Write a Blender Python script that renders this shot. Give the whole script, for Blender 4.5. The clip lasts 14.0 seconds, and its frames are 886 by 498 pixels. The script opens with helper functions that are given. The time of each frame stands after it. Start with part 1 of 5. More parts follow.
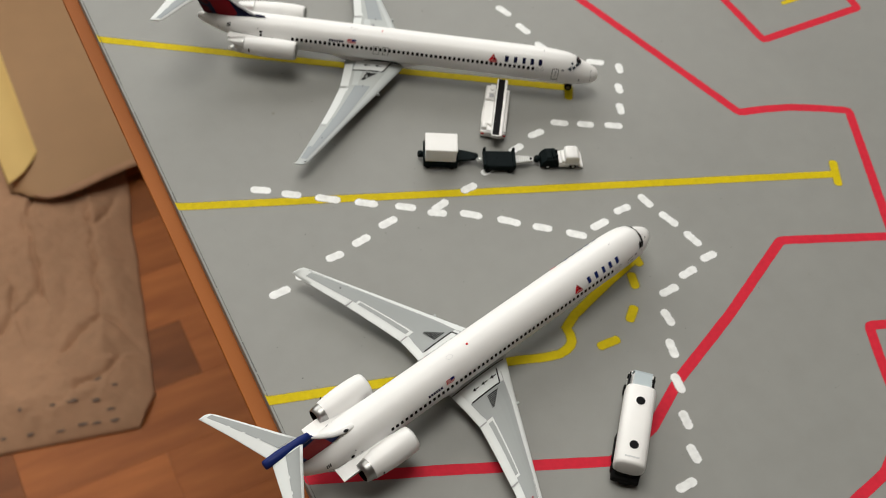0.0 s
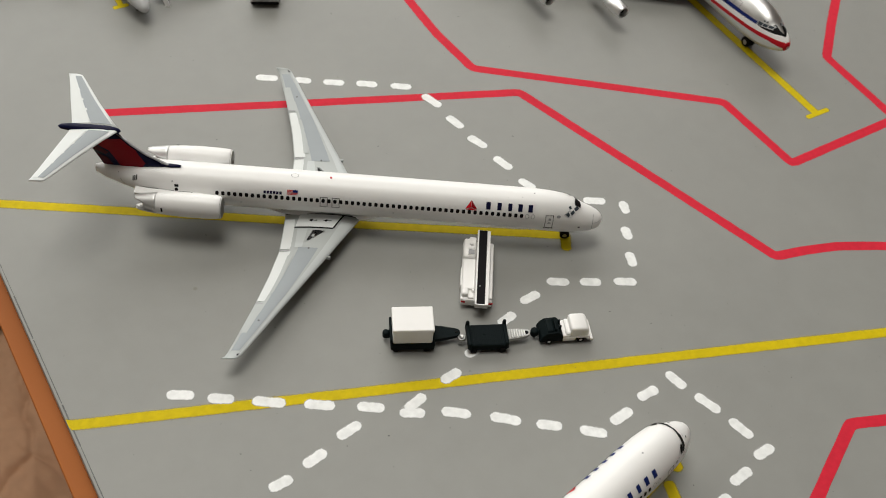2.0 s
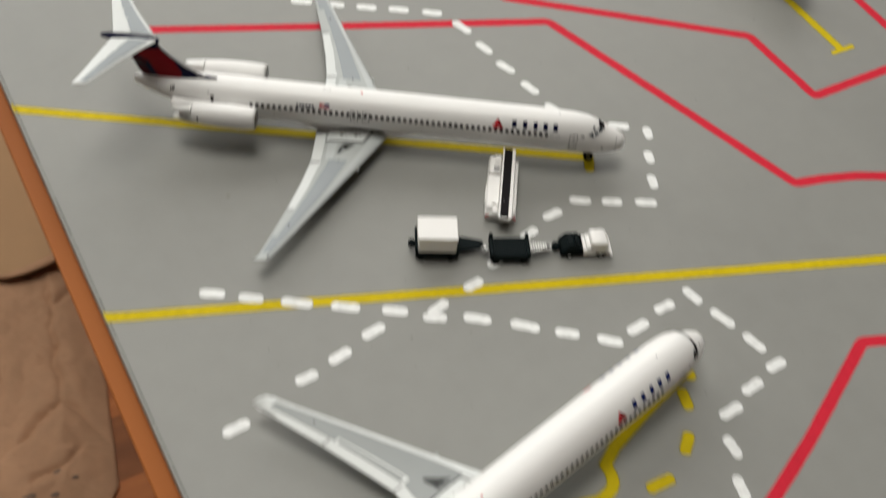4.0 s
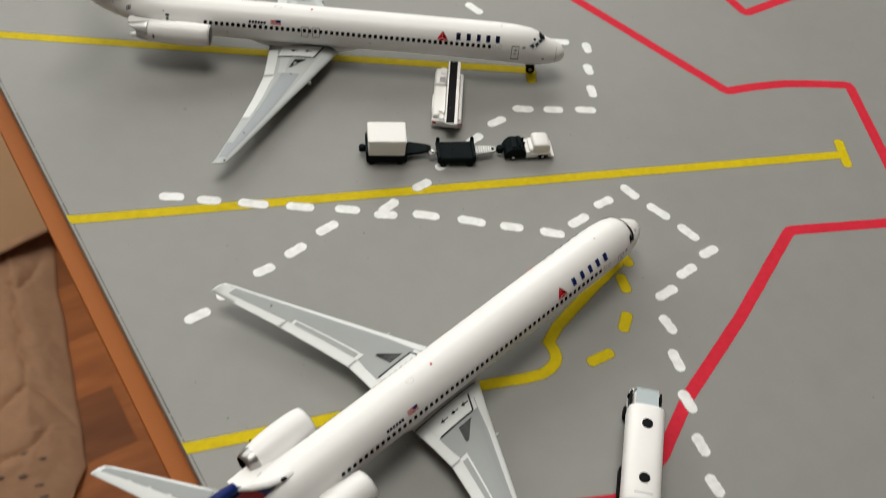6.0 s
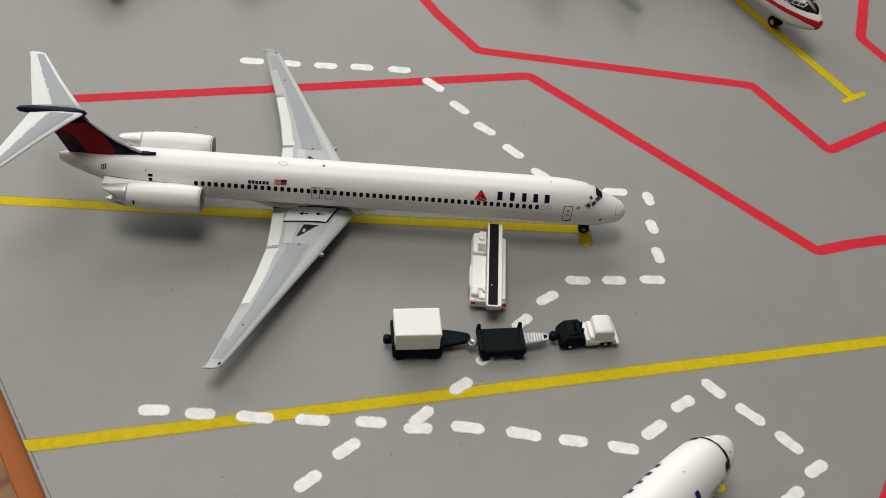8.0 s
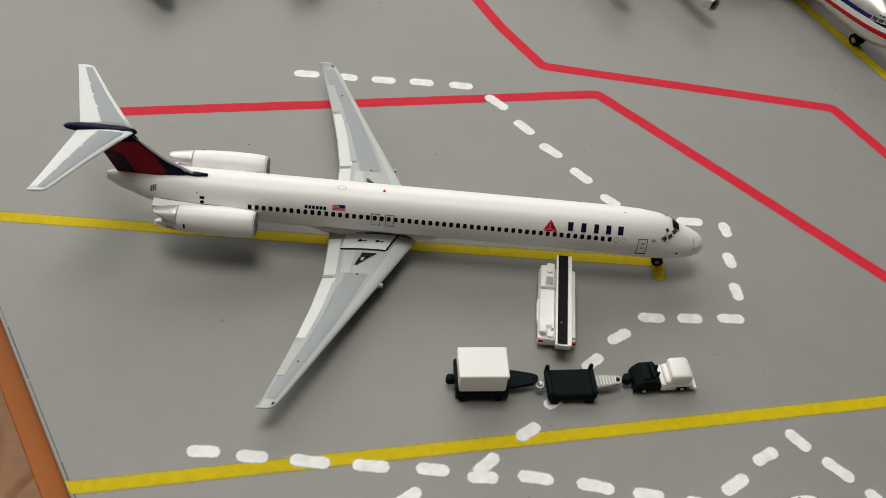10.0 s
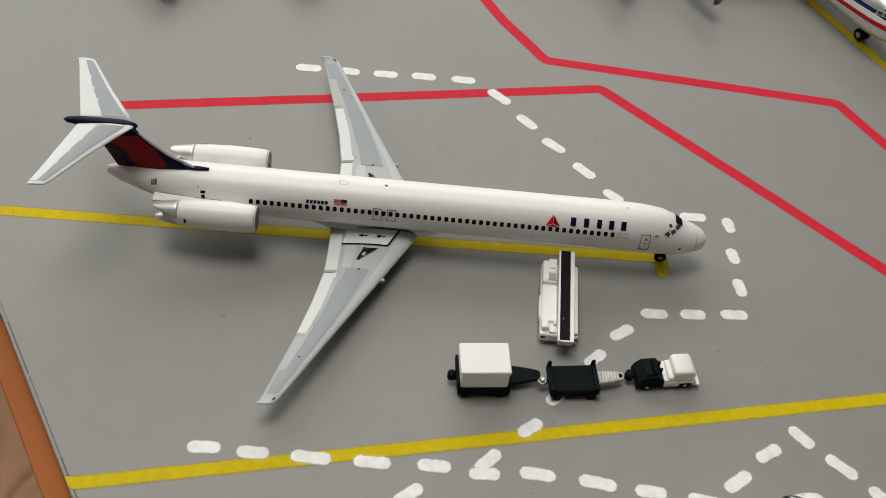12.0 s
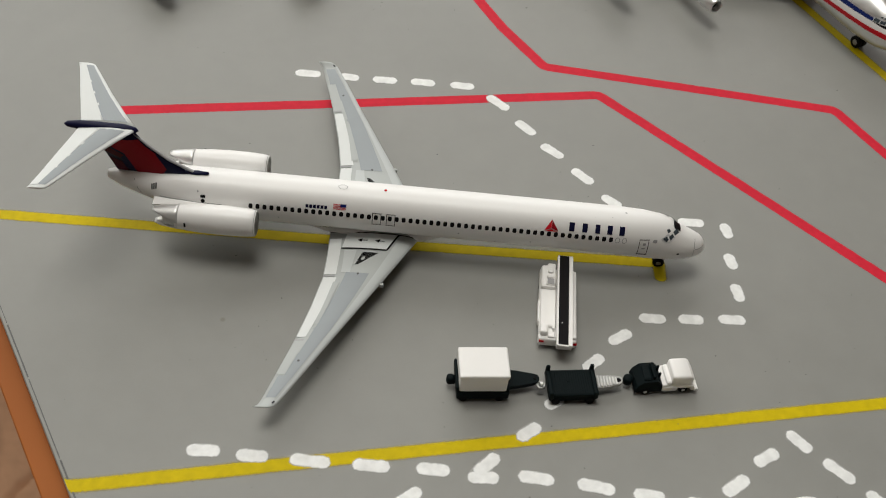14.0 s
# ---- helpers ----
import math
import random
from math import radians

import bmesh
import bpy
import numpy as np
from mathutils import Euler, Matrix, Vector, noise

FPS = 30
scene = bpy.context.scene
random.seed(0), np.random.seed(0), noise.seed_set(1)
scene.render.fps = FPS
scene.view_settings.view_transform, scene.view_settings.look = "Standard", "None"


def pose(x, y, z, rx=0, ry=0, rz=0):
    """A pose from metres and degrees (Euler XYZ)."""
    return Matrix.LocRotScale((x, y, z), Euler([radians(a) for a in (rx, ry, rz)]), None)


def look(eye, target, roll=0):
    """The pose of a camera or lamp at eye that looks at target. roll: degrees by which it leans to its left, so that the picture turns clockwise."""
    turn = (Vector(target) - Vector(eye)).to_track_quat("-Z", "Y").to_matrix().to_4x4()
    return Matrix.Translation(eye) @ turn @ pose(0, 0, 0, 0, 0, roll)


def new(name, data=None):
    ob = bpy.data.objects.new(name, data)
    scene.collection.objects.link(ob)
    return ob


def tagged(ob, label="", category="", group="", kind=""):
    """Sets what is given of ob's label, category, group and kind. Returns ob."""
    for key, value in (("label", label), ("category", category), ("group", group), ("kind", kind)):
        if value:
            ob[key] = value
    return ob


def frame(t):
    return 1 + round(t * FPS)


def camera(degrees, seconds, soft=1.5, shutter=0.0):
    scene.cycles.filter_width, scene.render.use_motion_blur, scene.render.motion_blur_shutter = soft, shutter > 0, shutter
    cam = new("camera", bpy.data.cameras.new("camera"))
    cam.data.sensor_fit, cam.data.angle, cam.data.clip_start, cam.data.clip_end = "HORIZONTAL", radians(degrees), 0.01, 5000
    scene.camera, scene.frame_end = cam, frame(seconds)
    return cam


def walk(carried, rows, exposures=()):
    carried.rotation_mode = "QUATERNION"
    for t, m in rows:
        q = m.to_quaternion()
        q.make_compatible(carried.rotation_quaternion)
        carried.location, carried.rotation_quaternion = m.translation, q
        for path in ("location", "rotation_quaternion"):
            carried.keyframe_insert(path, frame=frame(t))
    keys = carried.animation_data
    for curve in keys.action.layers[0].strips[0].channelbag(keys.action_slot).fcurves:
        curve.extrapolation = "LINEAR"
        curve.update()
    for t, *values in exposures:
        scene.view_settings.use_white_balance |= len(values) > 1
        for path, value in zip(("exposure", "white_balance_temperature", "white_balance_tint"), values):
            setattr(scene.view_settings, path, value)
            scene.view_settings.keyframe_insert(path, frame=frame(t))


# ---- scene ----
cam = camera(43.00, 14.0, soft=0.5, shutter=0.45)
cam.data.dof.use_dof, cam.data.dof.focus_distance, cam.data.dof.aperture_fstop = True, 0.205, 52.0
PATH = [
    (0, (-0.00014, -0.21998, 0.21298), (-0.00003, -0.10200, 0.05148), 7.09),
    (0.5, (0.00246, -0.22692, 0.22121), (0.00069, -0.10487, 0.06277), 6.53),
    (0.8, (0.00245, -0.22393, 0.22124), (-0.00033, -0.09991, 0.06436), 5.94),
    (1, (-0.00059, -0.21899, 0.21427), (-0.00345, -0.09282, 0.05912), 5.79),
    (1.2, (-0.00520, -0.20662, 0.20339), (-0.00661, -0.08043, 0.04824), 5.82),
    (1.5, (-0.00678, -0.18156, 0.18673), (-0.00365, -0.05308, 0.03349), 6.37),
    (1.8, (-0.00595, -0.16953, 0.18029), (-0.00005, -0.03907, 0.02882), 6.49),
    (2, (-0.00676, -0.16702, 0.17714), (0.00060, -0.03606, 0.02616), 6.83),
    (2.5, (-0.00321, -0.15911, 0.17413), (0.00375, -0.02832, 0.02298), 6.71),
    (3, (-0.01003, -0.16193, 0.17126), (-0.00511, -0.02938, 0.02157), 5.91),
    (3.2, (-0.00808, -0.15714, 0.16987), (-0.00440, -0.02388, 0.02077), 5.33),
    (3.5, (-0.00719, -0.16042, 0.17015), (-0.00305, -0.02764, 0.02064), 5.96),
    (3.8, (-0.00683, -0.17135, 0.17281), (-0.00298, -0.04149, 0.02076), 6.59),
    (4, (-0.00557, -0.18056, 0.17422), (-0.00248, -0.05332, 0.01994), 6.95),
    (4.2, (0.00206, -0.19480, 0.17294), (0.00411, -0.07025, 0.01647), 6.90),
    (5.2, (-0.00030, -0.20750, 0.17200), (0.00517, -0.08698, 0.01248), 7.20),
    (6.3, (-0.00174, -0.19539, 0.16921), (0.00792, -0.06469, 0.01813), 7.69),
    (6.5, (-0.00267, -0.18886, 0.16505), (0.00420, -0.05605, 0.01566), 6.57),
    (6.8, (-0.00203, -0.17641, 0.16428), (0.00189, -0.04288, 0.01543), 5.49),
    (7, (-0.00648, -0.16741, 0.16306), (-0.00177, -0.03368, 0.01442), 5.79),
    (7.5, (-0.00592, -0.15496, 0.15649), (0.00155, -0.02186, 0.00740), 6.58),
    (8, (-0.00864, -0.15421, 0.15610), (0.00032, -0.02094, 0.00724), 6.89),
    (8.5, (-0.00902, -0.14369, 0.15394), (0.00007, -0.00979, 0.00566), 7.05),
    (8.7, (-0.01251, -0.13494, 0.15112), (-0.00455, -0.00054, 0.00322), 6.85),
    (9, (-0.01431, -0.13918, 0.15042), (-0.00775, -0.00572, 0.00161), 6.85),
    (9.2, (-0.01501, -0.14211, 0.15145), (-0.00963, -0.00908, 0.00220), 6.63),
    (11.5, (-0.01525, -0.13994, 0.15101), (-0.01163, -0.00873, 0.00011), 6.55),
    (12, (-0.01515, -0.14079, 0.15074), (-0.01135, -0.00953, -0.00011), 6.61),
    (12.5, (-0.01554, -0.14047, 0.14978), (-0.01153, -0.00955, -0.00136), 6.72),
    (13, (-0.01621, -0.14061, 0.14762), (-0.01265, -0.00989, -0.00371), 6.59),
    (13.5, (-0.01593, -0.14025, 0.14721), (-0.01227, -0.00914, -0.00378), 6.63),
    (14, (-0.01545, -0.14171, 0.15076), (-0.01125, -0.00929, 0.00093), 6.82),
]
walk(cam, [(t, look(eye, target, roll)) for t, eye, target, roll in PATH], exposures=((0, 0.06), (1.2, 0.08), (2.2, 0.04), (3.2, -0.01), (4.2, 0.02), (6.5, 0.05), (7.5, 0.02), (9.0, -0.08), (12.0, -0.08), (14, -0.08)))

# ---------------------------------------------------------------- world and lights
K = 0.001  # the models are laid out in millimetres
world = bpy.data.worlds.new("world")
scene.world = world
world.use_nodes = True
wn = world.node_tree.nodes
sky = wn.new("ShaderNodeTexSky")
sky.sky_type, sky.sun_disc = "NISHITA", False
sky.sun_elevation, sky.sun_rotation = radians(40), radians(20)
world.node_tree.links.new(sky.outputs[0], wn["Background"].inputs[0])
wn["Background"].inputs[1].default_value = 0.08


def area_lamp(name, eye, target, sx, sy, watts, colour):
    data = bpy.data.lights.new(name, "AREA")
    data.shape, data.size, data.size_y, data.energy, data.color = "RECTANGLE", sx, sy, watts, colour
    ob = new(name, data)
    ob.matrix_world = look(eye, target)
    return ob


area_lamp("window_light_north", (-0.62, 0.92, 0.70), (-0.1, 0.0, 0.1), 2.2, 0.9, 16.5, (0.985, 0.96, 0.88))
# added overhead fill, no known source: deepens shade under the models
area_lamp("overhead_fill_light", (-0.3, 0.32, 2.46), (-0.3, 0.321, 0.0), 1.3, 1.0, 36.0, (0.985, 0.96, 0.88))


# ---------------------------------------------------------------- materials
def mat(name, colour, rough=0.5, metal=0.0, vary=0.06, scale=300.0, bump=0.0, bump_scale=900.0, coat=0.0, spots=None, islands=0.0, objects=0.0, spec=0.5):
    """A painted, moulded or metal surface with two scales of variation, fine relief and, if wanted, specks."""
    m = bpy.data.materials.new(name)
    m.use_nodes = True
    nt = m.node_tree
    n, ln = nt.nodes, nt.links.new
    b = n["Principled BSDF"]
    co = n.new("ShaderNodeTexCoord")
    big = n.new("ShaderNodeTexNoise")
    big.inputs["Scale"].default_value, big.inputs["Detail"].default_value = scale * 0.15, 3
    fine = n.new("ShaderNodeTexNoise")
    fine.inputs["Scale"].default_value, fine.inputs["Detail"].default_value = scale, 6
    ln(co.outputs["Object"], big.inputs["Vector"])
    ln(co.outputs["Object"], fine.inputs["Vector"])
    add = n.new("ShaderNodeMath")
    add.operation = "ADD"
    ln(big.outputs[0], add.inputs[0])
    ln(fine.outputs[0], add.inputs[1])
    ramp = n.new("ShaderNodeMapRange")
    ramp.inputs[1].default_value, ramp.inputs[2].default_value = 0.6, 1.4
    ramp.inputs[3].default_value, ramp.inputs[4].default_value = 1 - vary, 1 + vary
    ln(add.outputs[0], ramp.inputs[0])
    last = ramp.outputs[0]
    if objects or islands:
        info = n.new("ShaderNodeObjectInfo") if objects else n.new("ShaderNodeNewGeometry")
        r2 = n.new("ShaderNodeMapRange")
        amount = objects or islands
        r2.inputs[3].default_value, r2.inputs[4].default_value = 1 - amount, 1 + amount
        ln(info.outputs["Random"] if objects else info.outputs["Random Per Island"], r2.inputs[0])
        mul = n.new("ShaderNodeMath")
        mul.operation = "MULTIPLY"
        ln(last, mul.inputs[0])
        ln(r2.outputs[0], mul.inputs[1])
        last = mul.outputs[0]
    col = n.new("ShaderNodeVectorMath")
    col.operation = "SCALE"
    col.inputs[0].default_value = colour
    ln(last, col.inputs["Scale"])
    out = col.outputs[0]
    if spots:
        vor = n.new("ShaderNodeTexVoronoi")
        vor.inputs["Scale"].default_value = spots[1]
        ln(co.outputs["Object"], vor.inputs["Vector"])
        lim = n.new("ShaderNodeMapRange")
        lim.inputs[1].default_value, lim.inputs[2].default_value = spots[2], spots[2] * 1.7
        lim.inputs[3].default_value, lim.inputs[4].default_value = 1, 0
        ln(vor.outputs["Distance"], lim.inputs[0])
        gate = n.new("ShaderNodeMath")
        gate.operation = "GREATER_THAN"
        gate.inputs[1].default_value = spots[3]
        sep = n.new("ShaderNodeSeparateColor")
        ln(vor.outputs["Color"], sep.inputs[0])
        ln(sep.outputs[0], gate.inputs[0])
        both = n.new("ShaderNodeMath")
        both.operation = "MULTIPLY"
        ln(lim.outputs[0], both.inputs[0])
        ln(gate.outputs[0], both.inputs[1])
        mix = n.new("ShaderNodeMix")
        mix.data_type = "RGBA"
        ln(both.outputs[0], mix.inputs[0])
        ln(out, mix.inputs[6])
        mix.inputs[7].default_value = (*spots[0], 1)
        out = mix.outputs[2]
    ln(out, b.inputs["Base Color"])
    rr = n.new("ShaderNodeMapRange")
    rr.inputs[3].default_value, rr.inputs[4].default_value = max(rough - 0.07, 0.02), min(rough + 0.07, 1)
    ln(fine.outputs[0], rr.inputs[0])
    ln(rr.outputs[0], b.inputs["Roughness"])
    b.inputs["Metallic"].default_value = metal
    b.inputs["Specular IOR Level"].default_value = spec
    b.inputs["Coat Weight"].default_value = coat
    if bump:
        relief = n.new("ShaderNodeTexNoise")
        relief.inputs["Scale"].default_value, relief.inputs["Detail"].default_value = bump_scale, 4
        ln(co.outputs["Object"], relief.inputs["Vector"])
        bp = n.new("ShaderNodeBump")
        bp.inputs["Strength"].default_value, bp.inputs["Distance"].default_value = bump, 0.0004
        ln(relief.outputs[0], bp.inputs["Height"])
        ln(bp.outputs[0], b.inputs["Normal"])
    return m


def wood_mat(name, dark, light, stretch, rough=0.45, objects=0.0):
    m = bpy.data.materials.new(name)
    m.use_nodes = True
    n, ln = m.node_tree.nodes, m.node_tree.links.new
    b = n["Principled BSDF"]
    co, mp = n.new("ShaderNodeTexCoord"), n.new("ShaderNodeMapping")
    mp.inputs["Scale"].default_value = stretch
    ln(co.outputs["Object"], mp.inputs[0])
    tex = n.new("ShaderNodeTexNoise")
    tex.inputs["Scale"].default_value, tex.inputs["Detail"].default_value = 1.0, 7
    ln(mp.outputs[0], tex.inputs["Vector"])
    cr = n.new("ShaderNodeValToRGB")
    cr.color_ramp.elements[0].position, cr.color_ramp.elements[1].position = 0.3, 0.72
    cr.color_ramp.elements[0].color, cr.color_ramp.elements[1].color = (*dark, 1), (*light, 1)
    ln(tex.outputs[0], cr.inputs[0])
    info, r2, sc = n.new("ShaderNodeObjectInfo"), n.new("ShaderNodeMapRange"), n.new("ShaderNodeVectorMath")
    r2.inputs[3].default_value, r2.inputs[4].default_value = 1 - objects, 1 + objects
    sc.operation = "SCALE"
    ln(info.outputs["Random"], r2.inputs[0])
    ln(cr.outputs[0], sc.inputs[0])
    ln(r2.outputs[0], sc.inputs["Scale"])
    ln(sc.outputs[0], b.inputs["Base Color"])
    b.inputs["Roughness"].default_value = rough
    b.inputs["Specular IOR Level"].default_value = 0.25
    return m


def marker_mat(name, colour, thin, sharp, grain, rough=0.6, spec=0.15, patchy=0.0):
    """Pen paint that thins out towards the stroke's edge, in blots, and lets the board show through."""
    m = mat(name, colour, rough, vary=0.08, scale=500, bump=0.12, bump_scale=1400, spec=spec)
    n, ln = m.node_tree.nodes, m.node_tree.links.new
    edge, co = n.new("ShaderNodeAttribute"), n.new("ShaderNodeTexCoord")
    edge.attribute_name = "cover"
    blot, wide = n.new("ShaderNodeTexNoise"), n.new("ShaderNodeTexNoise")
    blot.inputs["Scale"].default_value, blot.inputs["Detail"].default_value = grain, 5
    wide.inputs["Scale"].default_value, wide.inputs["Detail"].default_value = grain * 0.3, 3
    ln(co.outputs["Object"], blot.inputs["Vector"])
    ln(co.outputs["Object"], wide.inputs["Vector"])
    a, b, c, d = (n.new("ShaderNodeMath") for _ in range(4))
    a.operation = b.operation = c.operation = d.operation = "MULTIPLY_ADD"
    ln(edge.outputs["Fac"], a.inputs[0])
    a.inputs[1].default_value, a.inputs[2].default_value = 1.0, -0.25 - thin
    ln(blot.outputs[0], b.inputs[0])
    b.inputs[1].default_value = 0.5
    ln(a.outputs[0], b.inputs[2])
    ln(b.outputs[0], c.inputs[0])
    c.inputs[1].default_value, c.inputs[2].default_value, c.use_clamp = sharp, 0.5, True
    ln(wide.outputs[0], d.inputs[0])
    d.inputs[1].default_value, d.inputs[2].default_value, d.use_clamp = -patchy, 1 + patchy * 0.35, True
    mul = n.new("ShaderNodeMath")
    mul.operation = "MULTIPLY"
    ln(c.outputs[0], mul.inputs[0])
    ln(d.outputs[0], mul.inputs[1])
    clear, mix = n.new("ShaderNodeBsdfTransparent"), n.new("ShaderNodeMixShader")
    ln(mul.outputs[0], mix.inputs[0])
    ln(clear.outputs[0], mix.inputs[1])
    ln(n["Principled BSDF"].outputs[0], mix.inputs[2])
    ln(mix.outputs[0], n["Material Output"].inputs[0])
    return m


M_BOARD = mat("apron_grey", (0.246, 0.246, 0.231), 0.5, vary=0.06, scale=180, bump=0.035, bump_scale=3000, spots=((0.20, 0.19, 0.17), 60, 0.022, 0.86), spec=0.5)
M_RED = marker_mat("red_marker", (0.62, 0.022, 0.045), 0.35, 2.6, 2600, spec=0.1, patchy=0.25)
M_YELLOW = marker_mat("yellow_marker", (0.62, 0.475, 0.004), 0.42, 1.3, 2400, spec=0.1, patchy=0.3)
M_CHALK = marker_mat("white_marker", (0.86, 0.87, 0.865), 0.40, 1.6, 2200, 0.5, 0.3, patchy=0.4)
M_PENCIL = mat("pencil_line", (0.10, 0.10, 0.10), 0.7, vary=0.3, scale=500)
M_WHITE = mat("white_enamel", (0.87, 0.865, 0.855), 0.40, vary=0.012, scale=250, coat=0.08)
M_SEAM = mat("panel_line_grey", (0.36, 0.36, 0.37), 0.5)
M_LEADING = mat("leading_edge_grey", (0.52, 0.55, 0.55), 0.4, vary=0.03, scale=300)
M_WING = mat("wing_light_grey", (0.43, 0.455, 0.45), 0.45, vary=0.03, scale=300)
M_WINGPANEL = mat("wing_blue_grey", (0.295, 0.325, 0.345), 0.45, vary=0.03, scale=300)
M_FLAP = mat("flap_pale", (0.70, 0.725, 0.72), 0.4, vary=0.03, scale=300)
M_BLACK = mat("print_black", (0.008, 0.008, 0.009), 0.6, vary=0.2, spec=0.07)
M_NAVY = mat("navy_enamel", (0.006, 0.007, 0.035), 0.4, vary=0.1, spec=0.12)
M_NAVY_B = mat("royal_blue_enamel", (0.010, 0.022, 0.13), 0.4, vary=0.1, spec=0.12)
M_CRIMSON = mat("crimson_enamel", (0.26, 0.005, 0.012), 0.4, vary=0.08, spec=0.12)
M_RUBY = mat("ruby_enamel", (0.40, 0.008, 0.016), 0.4, vary=0.08, spec=0.1)
M_MAROON = mat("maroon_enamel", (0.07, 0.003, 0.010), 0.4, vary=0.08, spec=0.12)
M_LOGO = mat("logo_red", (0.56, 0.012, 0.022), 0.4, spec=0.15)
M_GLASSY = mat("printed_window", (0.008, 0.007, 0.008), 0.5, vary=0.2, spec=0.07)
M_COCKPIT = mat("cockpit_pane", (0.055, 0.07, 0.085), 0.15, vary=0.1, coat=0.5)
M_SILVER = mat("bare_metal", (0.80, 0.80, 0.79), 0.38, metal=1.0, vary=0.08, scale=300)
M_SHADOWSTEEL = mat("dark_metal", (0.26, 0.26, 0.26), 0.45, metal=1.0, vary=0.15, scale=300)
M_SILVERPAINT = mat("silver_paint", (0.62, 0.62, 0.61), 0.38, metal=0.55, vary=0.08, scale=300)
M_STEEL = mat("dull_metal", (0.42, 0.42, 0.41), 0.36, metal=1.0, vary=0.12, scale=300)
M_TYRE = mat("tyre_black", (0.007, 0.007, 0.007), 0.7, vary=0.2, spec=0.07)
M_GSE = mat("dark_green_black", (0.004, 0.008, 0.009), 0.6, vary=0.15, bump=0.1, bump_scale=1500, spec=0.07)
M_GSEWHITE = mat("white_plastic", (0.87, 0.86, 0.845), 0.42, vary=0.02, scale=250)
M_BELT = mat("belt_black", (0.010, 0.009, 0.010), 0.65, vary=0.15, scale=800, spec=0.07)
M_PALEGLASS = mat("pale_screen", (0.50, 0.57, 0.60), 0.2, vary=0.05, coat=0.4)
M_GREYWHITE = mat("pale_grey_enamel", (0.60, 0.61, 0.62), 0.35, vary=0.04)
M_FUZZ = mat("matt_black", (0.006, 0.006, 0.006), 0.9, vary=0.3, bump=0.5, bump_scale=1200)
M_KRAFT = mat("kraft_paper", (0.45, 0.262, 0.157), 0.8, vary=0.14, scale=60, bump=0.5, bump_scale=60, spec=0.2)
M_KRAFTIN = mat("kraft_roll", (0.44, 0.262, 0.135), 0.75, vary=0.06, scale=30)
M_MANILA = mat("manila_paper", (0.82, 0.56, 0.20), 0.7, vary=0.05, scale=30)
M_BAGPRINT = mat("faded_print", (0.17, 0.115, 0.085), 0.8, vary=0.2)
M_WINGSLATE = mat("wing_slate_grey", (0.31, 0.33, 0.33), 0.45, vary=0.03, scale=300)
# for unseen walls and ceiling, set dark so they bounce little light
M_WALL = mat("wall_low_bounce", (0.30, 0.285, 0.265), 0.85, vary=0.03, scale=8)
M_TABLE = wood_mat("table_wood", (0.29, 0.083, 0.013), (0.37, 0.112, 0.020), (60, 9, 60), 0.65)
M_PARQUET = wood_mat("parquet_wood", (0.28, 0.083, 0.018), (0.46, 0.150, 0.036), (8, 55, 55), 0.5, objects=0.35)


# ---------------------------------------------------------------- mesh helpers (millimetres in, metres out)
def part(name, bm, material, parent=None, label="", smooth=False):
    """Links a bmesh as one mesh object under a thing or under a part."""
    mesh = bpy.data.meshes.new(name)
    for f in bm.faces:
        f.smooth = smooth
    bm.to_mesh(mesh)
    bm.free()
    mesh.materials.append(material)
    ob = new(name, mesh)
    ob.parent = parent
    if label:
        ob["label"] = label
    return ob


def thing(name, m, label, category, group="", kind=""):
    ob = new(name)
    ob.empty_display_size = 0.01
    ob.matrix_world = m
    return tagged(ob, label, category, group, kind)


def at(x, y, z=0.0, turn=0.0):
    return pose(x * K, y * K, z * K, 0, 0, turn)


def V(bm, p):
    return bm.verts.new((p[0] * K, p[1] * K, p[2] * K))


def box(bm, x0, x1, y0, y1, z0, z1, bevel=0.0, taper=0.0, seg=2):
    """A block; taper draws its top in on all sides."""
    lo = [V(bm, p) for p in ((x0, y0, z0), (x1, y0, z0), (x1, y1, z0), (x0, y1, z0))]
    t = taper
    hi = [V(bm, p) for p in ((x0 + t, y0 + t, z1), (x1 - t, y0 + t, z1), (x1 - t, y1 - t, z1), (x0 + t, y1 - t, z1))]
    faces = [bm.faces.new(lo[::-1]), bm.faces.new(hi)]
    faces += [bm.faces.new((lo[i], lo[(i + 1) % 4], hi[(i + 1) % 4], hi[i])) for i in range(4)]
    if bevel:
        edges = list({e for f in faces for e in f.edges})
        bmesh.ops.bevel(bm, geom=edges, offset=bevel * K, segments=seg, affect="EDGES", profile=0.5, clamp_overlap=True)
    return bm


def boxes(*rows):
    bm = bmesh.new()
    for r in rows:
        box(bm, *r)
    return bm


def loft(bm, rings, caps=True):
    rows = [[V(bm, p) for p in ring] for ring in rings]
    n = len(rows[0])
    for a, b in zip(rows, rows[1:]):
        for i in range(n):
            bm.faces.new((a[i], a[(i + 1) % n], b[(i + 1) % n], b[i]))
    if caps:
        bm.faces.new(rows[0][::-1])
        bm.faces.new(rows[-1])
    bmesh.ops.recalc_face_normals(bm, faces=bm.faces)
    return bm


def ring(axis, at_, cy, cz, ry, rz, n=24, power=1.0):
    """A ring across an axis: x (the two others are y, z), y (x, z) or z (x, y)."""
    out = []
    for i in range(n):
        a = 2 * math.pi * i / n
        c, s = math.cos(a), math.sin(a)
        c, s = math.copysign(abs(c) ** power, c), math.copysign(abs(s) ** power, s)
        u, v = cy + ry * c, cz + rz * s
        out.append({"x": (at_, u, v), "y": (u, at_, v), "z": (u, v, at_)}[axis])
    return out


